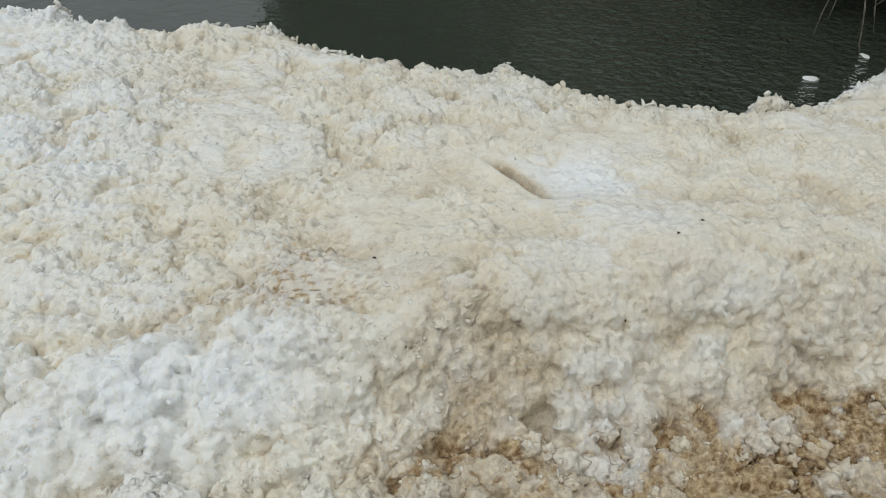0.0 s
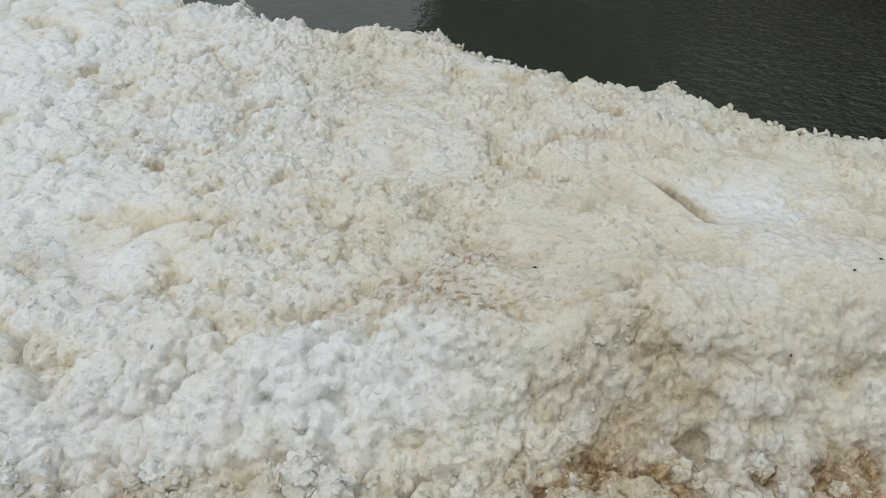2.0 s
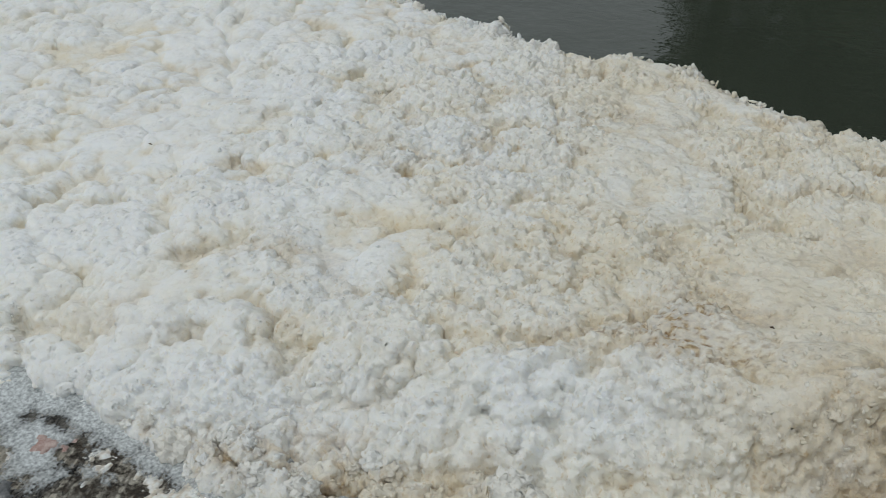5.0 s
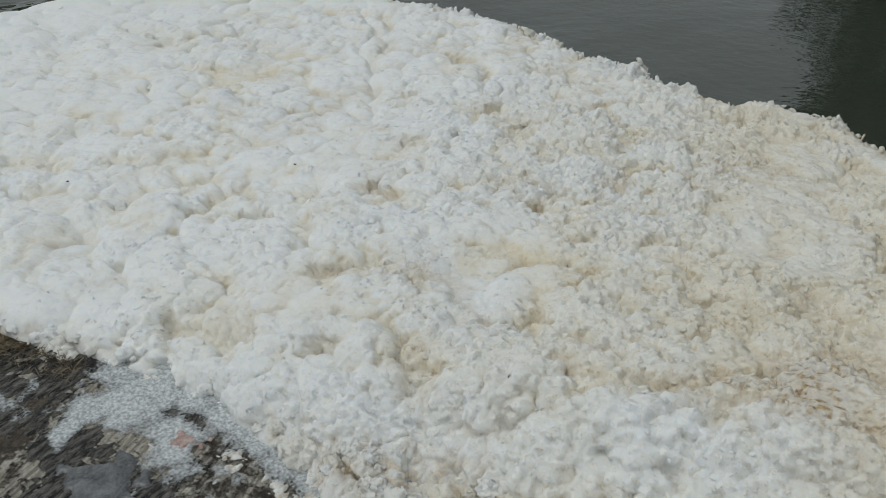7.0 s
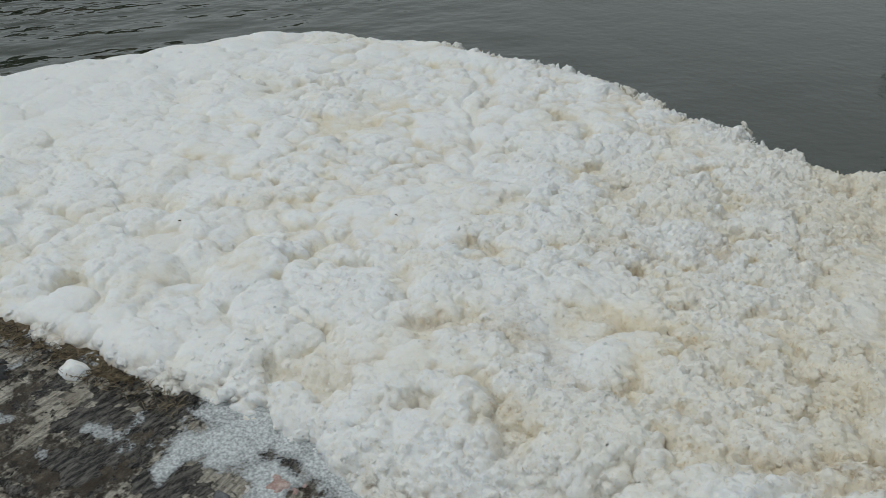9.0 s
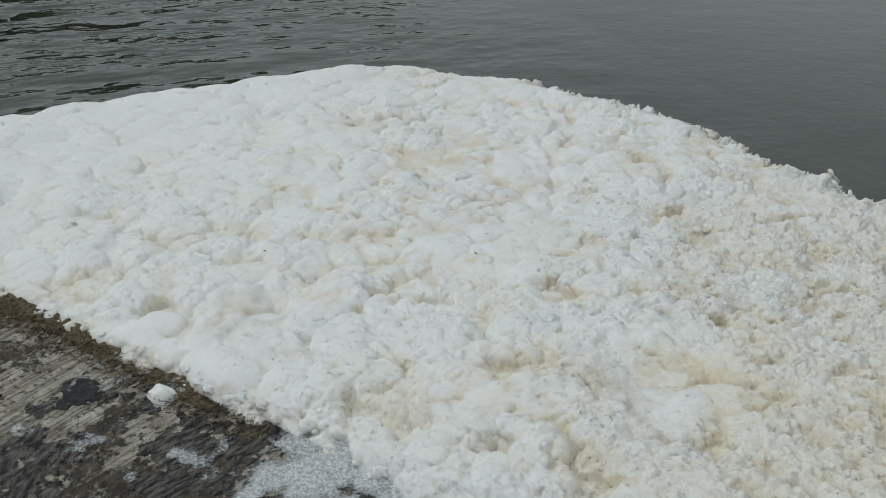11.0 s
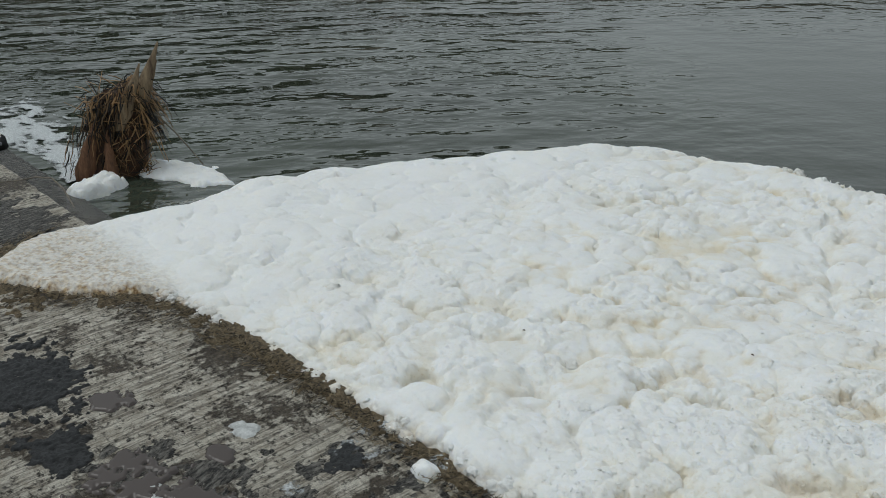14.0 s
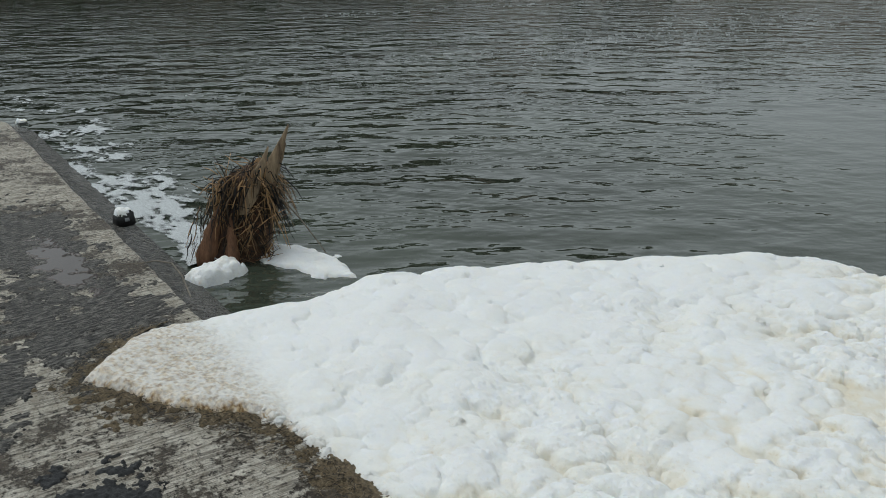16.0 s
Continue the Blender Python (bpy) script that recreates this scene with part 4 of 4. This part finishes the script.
def foam_skirt():
    """Wet foam thinning out to lace over the concrete at the bank's foot."""
    us, vs = np.arange(2.6, 4.9, 0.006), np.arange(-0.42, 0.14, 0.006)
    u, v = np.meshgrid(us, vs, indexing="ij")
    out = near_edge(u) - v
    wide = np.interp(u, [2.6, 3.0, 3.3, 3.7, 4.2, 4.9], [0.006, 0.008, 0.02, 0.05, 0.08, 0.10])
    cover = 0.80 - 0.6 * np.clip(out / wide, 0, 3) + 0.35 * fractal(u * 9, v * 9, 163, 4)
    pool = 0.66 * bump_at(u, v, 3.60, -0.06, 0.26, 0.11) + 0.55 * bump_at(u, v, 3.44, -0.22, 0.05, 0.10)
    cover = cover * step(u, 3.15, 3.45)
    cover = np.clip(np.maximum(cover, pool + 0.8 * fractal(u * 10, v * 10, 164, 4)), 0, 1)
    x, y = xy(u, v)
    z = 0.007 + 0.004 * cover + 0.002 * fractal(u * 50, v * 50, 165, 2)
    me = sheet(us, vs, x, y, z, cover > 0.12, {"cover": cover})
    thing("foam_skirt", me, LACE, "thin lacy film of wet foam on the concrete", "foam", kind="stuff")


foam_skirt()
foam_crust("foam_film", 4.12, -0.15, 0.34, 0.10, 22, "thin crumbling edge of dirty foam on the concrete", -10, -0.15, 0.5, 0.004)
flat_patch("wet_scrap", 3.72, -0.10, 0.055, 0.032, 0.012, 0.004, 171, PINK, "crumpled pink scrap in wet foam", "scrap", 15, 0.8, "", 0.004)


# ---- the stump in the water, hung with straw ----
def stump():
    root = empty("stump", spot(-0.98, 0.63, WATER, 69.7 - TURN), "broken tree stump standing in the river, draped with flood straw", "stump")
    rng = random.Random(4)
    bm = bmesh.new()
    rings = []
    for k in range(15):
        t = k / 14
        z = -0.3 + t * 0.82
        rad = 0.235 * (1 - t) ** 0.8 + 0.115 * t + 0.05 * max(0, 0.35 - t)
        ring = []
        for i in range(28):
            a = 6.2832 * i / 28
            lump = 1 + 0.22 * noise.noise((math.cos(a) * 1.6, math.sin(a) * 1.6, z * 2)) + 0.10 * noise.noise((math.cos(a) * 5, math.sin(a) * 5, z * 1.5))
            top = 0.10 * noise.noise((math.cos(a) * 3, math.sin(a) * 3, 7)) * t**4
            ring.append(bm.verts.new((-0.05 + 0.14 * t + rad * lump * math.cos(a), rad * 0.85 * lump * math.sin(a), z + top)))
        rings.append(ring)
    for r, q in zip(rings, rings[1:]):
        for i in range(28):
            bm.faces.new((r[i], r[(i + 1) % 28], q[(i + 1) % 28], q[i]))
    bm.faces.new(rings[-1])
    part("trunk", bm, BARK, root, "dark wet bark")

    def splinter(a, b, width, thick, label, mat=SPLIT_WOOD):
        bm = bmesh.new()
        a, b = Vector(a), Vector(b)
        ring = []
        for k in range(9):
            t = k / 8
            p = a.lerp(b, t) + Vector((0.012 * noise.noise((t * 4, width, 1)), 0, 0))
            w = width * (1 - 0.92 * t**1.6) * (0.45 + 0.55 * min(1, t / 0.25)) * (1 + 0.25 * noise.noise((t * 6, 2, width * 9)))
            h = thick * (1 - 0.8 * t)
            ring.append([bm.verts.new(p + Vector(q)) for q in ((-w, -h, 0), (-w * 0.2, -h * 1.6, 0.01), (w, -h * 0.7, 0), (w * 0.8, h, 0), (-w * 0.7, h, 0))])
        for r, q in zip(ring, ring[1:]):
            for i in range(5):
                bm.faces.new((r[i], r[(i + 1) % 5], q[(i + 1) % 5], q[i]))
        bm.faces.new(ring[-1])
        bm.faces.new(ring[0][::-1])
        part("splinter", bm, mat, root, label)

    splinter((0.07, -0.14, 0.30), (0.24, -0.08, 0.70), 0.058, 0.028, "pale split wood")
    splinter((0.12, -0.05, 0.30), (0.36, -0.02, 0.82), 0.062, 0.028, "pale broken spike of wood")
    splinter((0.19, -0.02, 0.36), (0.33, 0.02, 0.70), 0.035, 0.02, "dark broken spike of wood")
    splinter((-0.19, -0.21, -0.02), (-0.07, -0.18, 0.36), 0.075, 0.02, "reddish peeled bark", PEELED)
    splinter((0.00, -0.22, -0.02), (0.00, -0.19, 0.30), 0.05, 0.02, "reddish peeled bark", PEELED)
    bm = bmesh.new()

    def strand(p, q, sag, w):
        pts = []
        for i in range(6):
            t = i / 5
            pts.append(Vector(p).lerp(Vector(q), t) + Vector((0, 0, sag * 4 * t * (1 - t))) + Vector((rng.uniform(-1, 1), rng.uniform(-1, 1), rng.uniform(-1, 1))) * 0.006)
        tube(bm, pts, [w * 0.7, w, w, w * 0.9, w * 0.7, w * 0.35], 4)

    for k in range(230):
        t = rng.random()
        p = (-0.10 + 0.30 * t, rng.uniform(-0.17, 0.14), 0.46 + 0.14 * t + rng.uniform(-0.08, 0.03))
        q = (p[0] - 0.02 + rng.uniform(-0.10, 0.05), p[1] * 1.15 + rng.uniform(-0.05, 0.03), p[2] - rng.uniform(0.06, 0.30))
        strand(p, q, rng.uniform(0.0, 0.05), rng.uniform(0.002, 0.0065))
    for k in range(150):
        p = (rng.uniform(0.15, 0.25), rng.uniform(-0.12, 0.12), rng.uniform(0.38, 0.60))
        q = (p[0] + rng.uniform(-0.02, 0.17), p[1] + rng.uniform(-0.08, 0.06), p[2] - rng.uniform(0.10, 0.36))
        strand(p, q, rng.uniform(0.0, 0.06), rng.uniform(0.0015, 0.0045))
    for k in range(260):
        a = rng.uniform(2.2, 5.6)
        z = rng.uniform(0.14, 0.50)
        r = 0.235 - 0.20 * max(0, z - 0.05)
        b = a + rng.uniform(-0.5, 0.5)
        drop = rng.uniform(0.03, 0.20)
        m = -0.05 + 0.14 * (z + 0.3) / 0.82
        strand((m + r * math.cos(a), r * 0.9 * math.sin(a), z), (m - 0.01 + (r + 0.015) * math.cos(b), (r + 0.02) * 0.9 * math.sin(b), z - drop), 0.01, rng.uniform(0.002, 0.005))
    for k in range(35):
        p = (rng.uniform(-0.26, -0.10), rng.uniform(-0.22, 0.0), rng.uniform(0.05, 0.36))
        strand(p, (p[0] - rng.uniform(0.0, 0.07), p[1] - rng.uniform(0, 0.05), p[2] - rng.uniform(0.08, 0.2)), 0.01, rng.uniform(0.0016, 0.005))
    for k in range(200):
        p = Vector((rng.uniform(-0.14, 0.24), rng.uniform(-0.23, 0.15), rng.uniform(0.12, 0.58)))
        d = Vector((rng.uniform(-1, 1), rng.uniform(-0.6, 0.6), rng.uniform(-0.7, 0.7))).normalized() * rng.uniform(0.04, 0.14)
        w = rng.uniform(0.0015, 0.0045)
        tube(bm, [p - d, p + Vector((0, 0, 0.01)), p + d], [w * 0.6, w, w * 0.5], 4)
    part("straw", bm, STRAW, root, "tangled brown flood straw")
    bm = bmesh.new()
    for k in range(90):
        p = Vector((rng.uniform(0.02, 0.22), rng.uniform(-0.24, -0.05), rng.uniform(-0.02, 0.12)))
        d = Vector((rng.uniform(-1, 1), rng.uniform(-1, 0.4), rng.uniform(0.0, 1))).normalized() * rng.uniform(0.03, 0.10)
        tube(bm, [p - d * 0.5, p, p + d], [0.002, 0.003, 0.001], 4)
    part("litter", bm, STRAW, root, "matted wet plant litter")
    bm = bmesh.new()
    tube(bm, [(0.20, -0.03, 0.40), (0.30, -0.05, 0.36), (0.40, -0.06, 0.24), (0.50, -0.08, 0.10), (0.58, -0.10, -0.02)], [0.006, 0.006, 0.005, 0.004, 0.003])
    part("twig", bm, TWIG, root, "long bare twig")
    bm = bmesh.new()
    tube(bm, [(0.18, 0.0, 0.48), (0.28, -0.02, 0.47), (0.36, -0.03, 0.42), (0.385, -0.03, 0.33)], [0.006, 0.005, 0.004, 0.002])
    part("twig", bm, TWIG, root, "short bent twig")
    bm = bmesh.new()
    tube(bm, [(0.16, -0.10, 0.22), (0.19, -0.12, 0.10), (0.21, -0.13, -0.04)], [0.011, 0.009, 0.007])
    part("root", bm, BARK, root, "thin dark root")


stump()


def lone_stick():
    bm = bmesh.new()
    x = [(-0.85, -0.16), (-0.78, -0.05), (-0.73, 0.03), (-0.62, 0.09), (-0.48, 0.10), (-0.27, 0.075)]
    z = [0.010, 0.015, 0.03, 0.035, 0.0, -0.05]
    tube(bm, [(*xy(u, v), h) for (u, v), h in zip(x, z)], [0.003, 0.004, 0.005, 0.005, 0.005, 0.004])
    me = bpy.data.meshes.new("stick")
    bm.to_mesh(me)
    bm.free()
    thing("stick", me, TWIG, "thin dark bent stick lying over the ledge's edge", "stick")


lone_stick()


# ---- black edge markers on the ledge ----
def marker(u, v, z, seed):
    root = empty("edge_marker", spot(u, v, z, 8), "black block on the ledge's edge with foam on top", "marker", "markers along the ledge")
    bm = bmesh.new()
    bmesh.ops.create_cube(bm, size=1)
    bmesh.ops.scale(bm, vec=(0.125, 0.125, 0.105), verts=bm.verts)
    bmesh.ops.translate(bm, vec=(0, 0, 0.0525), verts=bm.verts)
    for q in bm.verts:
        if q.co.z > 0.05:
            q.co.x *= 0.88
            q.co.y *= 0.88
    bmesh.ops.bevel(bm, geom=list(bm.edges), offset=0.012, segments=2, affect="EDGES")
    part("block", bm, BLACK, root, "black rubber block")
    bm = bmesh.new()
    bmesh.ops.create_cube(bm, size=1)
    bmesh.ops.scale(bm, vec=(0.006, 0.03, 0.025), verts=bm.verts)
    bmesh.ops.translate(bm, vec=(0.060, 0.0, 0.05), verts=bm.verts)
    part("reflector", bm, REFLECTOR, root, "small grey reflector")
    foam_lump("foam_tuft", u, v, 0.058, 0.055, 0.032, z + 0.099, seed, "white cap of foam on a black block", 8)


marker(-1.88, 0.135, -0.075, 31)
marker(-6.6, 0.20, -0.20, 33)


# ---- bits of litter in the foam ----
def specks():
    rng = random.Random(9)
    bm = bmesh.new()
    tube(bm, [(-0.006, 0, 0), (0.0, 0.002, 0.001), (0.007, 0.001, 0.0)], [0.001, 0.0028, 0.0006], 5)
    me = bpy.data.meshes.new("seed")
    bm.to_mesh(me)
    bm.free()
    first = thing("seed", me, BARK, "small dark seed or leaf fragment stuck in the foam", "litter", "litter in the foam")
    return first


SEED = specks()
for k, (u, v, turn) in enumerate([(6.01, 0.37, 40), (6.10, 0.43, 120), (5.83, 0.20, 75), (5.30, 0.50, 10), (4.55, 0.62, 150), (3.3, 1.1, 20), (2.6, 0.7, 60)]):
    i, j = np.searchsorted(FOAM_AT[0], u), np.searchsorted(FOAM_AT[1], v)
    place = pose(FOAM_AT[2][i, j], FOAM_AT[3][i, j], FOAM_AT[4][i, j] + 0.002, 10, 15, turn)
    if k == 0:
        SEED.matrix_world = place
    else:
        copy_thing(SEED, place)

# ---- trees and bushes on the banks ----
def leafy(bm, centre, radius, count, leaf, rng, squash=0.8):
    for _ in range(count):
        d = Vector((rng.gauss(0, 1), rng.gauss(0, 1), rng.gauss(0, 1))).normalized() * radius * rng.uniform(0.35, 1.05) ** 0.6
        p = Vector(centre) + Vector((d.x, d.y, d.z * squash))
        s = Vector((rng.gauss(0, 1), rng.gauss(0, 1), rng.gauss(0, 0.6))).normalized()
        t = s.cross(Vector((rng.gauss(0, 1), rng.gauss(0, 1), rng.gauss(0, 1)))).normalized()
        a = leaf * rng.uniform(0.6, 1.4)
        bm.faces.new([bm.verts.new(p + s * a * i + t * a * 0.45 * j) for i, j in ((-1, 0), (0, -1), (1, 0), (0, 1))])


def tree(x, y, height, spread, seed, label):
    rng = random.Random(seed)
    root = empty("tree", pose(x, y, -0.1), label, "tree", "trees on the bank")
    bm = bmesh.new()
    tube(bm, [(0, 0, -0.3), (0.1, 0, height * 0.3), (0.0, 0.2, height * 0.6), (0.2, 0.1, height * 0.9)], [0.22, 0.17, 0.11, 0.03], 8)
    tips = []
    for k in range(9):
        a, h = rng.uniform(0, 6.28), height * rng.uniform(0.25, 0.75)
        end = Vector((math.cos(a) * spread * rng.uniform(0.5, 0.9), math.sin(a) * spread * rng.uniform(0.5, 0.9), h + height * rng.uniform(0.05, 0.25)))
        tube(bm, [(0, 0, h), (end.x * 0.5, end.y * 0.5, (h + end.z) / 2 + 0.1), end], [0.07, 0.05, 0.015], 6)
        tips.append(end)
    part("trunk", bm, BARK, root)
    bm = bmesh.new()
    for end in tips + [Vector((0, 0, height * 0.95)), Vector((0, 0, height * 0.7))]:
        for _ in range(3):
            c = end + Vector((rng.gauss(0, 1), rng.gauss(0, 1), rng.gauss(0, 0.7))) * spread * 0.22
            leafy(bm, c, spread * rng.uniform(0.25, 0.42), 130, 0.19, rng)
    part("crown", bm, LEAVES, root, "dense dark green leaves")


for k, (x, y, h, w) in enumerate([(-0.8, 13.5, 7.5, 1.6), (1.3, 12.6, 7.0, 1.2), (5.4, 11.6, 8.0, 2.0), (6.9, 10.5, 8.0, 2.4), (9.5, 8.5, 7.5, 2.5), (-2.35, 13.0, 7.0, 1.35), (0.3, 14.6, 9.0, 2.0), (3.3, 12.4, 8.0, 1.9), (7.6, 15.5, 10.0, 2.6), (9.0, 13.0, 10.0, 3.0)]):
    tree(x, y, h, w, 200 + k, "leafy tree on the river bank, seen in the water's reflection")


def bush(x, y, seed):
    rng = random.Random(seed)
    root = empty("bush", pose(x, y, -0.1), "overhanging bush with bare twigs reaching down to the water", "bush")
    bm = bmesh.new()
    tips = []
    for k in range(18):
        a = rng.uniform(2.2, 6.2)
        end = Vector((math.cos(a) * rng.uniform(0.5, 1.5), math.sin(a) * rng.uniform(0.2, 0.9), rng.uniform(0.15, 3.4)))
        tube(bm, [(0, 0, -0.2), (end.x * 0.4, end.y * 0.4, end.z * 0.8), end], [0.035, 0.022, 0.008], 6)
        tips.append(end)
    part("limbs", bm, BARK, root)
    bm = bmesh.new()
    for end in tips:
        leafy(bm, end + Vector((0, 0, 0.1)), 0.7, 240, 0.09, rng)
    part("crown", bm, LEAVES, root, "dark green leaves")
    return root


bush(4.0, 6.6, 301)
bush(2.4, 7.6, 302)
bush(5.4, 5.4, 303)
bush(3.1, 5.9, 304)
bush(3.6, 5.1, 305)
for k, (x, y) in enumerate([(-1.7, 12.3), (-0.5, 12.1), (0.7, 11.8), (1.9, 11.2), (3.0, 10.4)]):
    bush(x, y, 320 + k)


def hanging_twig(points, width, foam_at=None):
    bm = bmesh.new()
    tube(bm, points, [width * (1 - 0.6 * k / (len(points) - 1)) for k in range(len(points))], 5)
    me = bpy.data.meshes.new("hanging_twig")
    bm.to_mesh(me)
    bm.free()
    for f in me.polygons:
        f.use_smooth = True
    thing("hanging_twig", me, TWIG, "thin pale bare twig hanging down to the water", "twig", "twigs hanging over the water")


hanging_twig([(3.4, 6.2, 1.4), (2.4, 5.0, 1.1), (1.97, 4.3, 0.55), (1.95, 4.22, 0.25), (1.98, 4.20, 0.12), (2.00, 4.19, 0.0), (2.01, 4.19, -0.07), (2.03, 4.19, -0.13)], 0.0066)
hanging_twig([(3.4, 6.4, 1.3), (2.5, 5.4, 1.0), (1.98, 4.5, 0.40), (1.92, 4.45, 0.15), (1.88, 4.43, 0.0), (1.87, 4.43, -0.13)], 0.0060)
hanging_twig([(3.4, 6.4, 1.3), (2.5, 5.4, 1.0), (2.02, 4.5, 0.40), (1.94, 4.44, 0.15), (1.93, 4.43, 0.05), (1.92, 4.43, -0.03)], 0.0055)
hanging_twig([(3.2, 6.6, 1.2), (2.2, 5.3, 0.9), (1.80, 4.70, 0.40), (1.76, 4.65, 0.2), (1.75, 4.65, -0.02)], 0.0044)
hanging_twig([(3.8, 6.0, 1.2), (2.5, 4.9, 0.9), (2.10, 4.40, 0.4), (2.07, 4.35, 0.2), (2.10, 4.33, 0.05), (2.13, 4.33, -0.06)], 0.0050)
hanging_twig([(3.8, 5.8, 1.1), (2.7, 4.7, 0.6), (2.32, 4.45, 0.12), (2.20, 4.40, 0.14), (2.12, 4.40, 0.06), (2.17, 4.41, -0.08)], 0.0050)
foam_lump("floating_foam", 8.02, 2.44, 0.016, 0.034, 0.014, WATER, 15, "small white fleck of foam at a twig's tip", 0)


def far_woods():
    rng = random.Random(77)
    bm = bmesh.new()
    for k in range(170):
        a = radians(rng.uniform(5, 190) if k < 110 else rng.uniform(58, 114))
        r = rng.uniform(58, 80)
        h = rng.uniform(2.0, 4.0) + 6.4 * math.exp(-((a - radians(89)) / 0.28) ** 2) * rng.uniform(0.5, 1)
        c = Vector((-math.sin(a) * r, math.cos(a) * r, 0))
        for j in range(int(4 + 0.4 * h)):
            leafy(bm, c + Vector((rng.gauss(0, 2), rng.gauss(0, 2), h * (0.1 + 0.85 * j / int(3 + 0.4 * h)))), 2.4, 26, 0.9, rng)
    me = bpy.data.meshes.new("woods")
    bm.to_mesh(me)
    bm.free()
    thing("woods", me, LEAVES, "dark green woods along the far river bank", "woods", kind="stuff")
    us, vs = np.linspace(radians(-175), radians(185), 120), np.array([50.0, 56, 60, 70, 120, 900])
    a, r = np.meshgrid(us, vs, indexing="ij")
    r = r + 3 * fractal(a * 6, 0 * a, 88, 3) * (r < 100)
    z = np.interp(r, [50, 56, 62, 120, 900], [-0.6, 0.2, 1.2, 2.0, 3.0])
    thing("ground", sheet(us, vs, -np.sin(a) * r, np.cos(a) * r, z), EARTH, "low earth banks around the river", "bank", kind="structure")


far_woods()


def near_bank():
    us, vs = np.linspace(-1.5, 16, 60), np.linspace(0, 9, 30)
    a, b = np.meshgrid(us, vs, indexing="ij")
    z = -0.35 + 2.0 * step(b, 0.0, 1.6) + 0.15 * fractal(a * 1.1, b * 1.1, 91, 4)
    x = a * 0.83 + b * 0.55 + 0.9
    y = 9.9 - a * 0.55 + b * 0.83
    thing("bank", sheet(us, vs, x, y, z), EARTH, "dark earth bank under the trees", "bank", kind="structure")


near_bank()
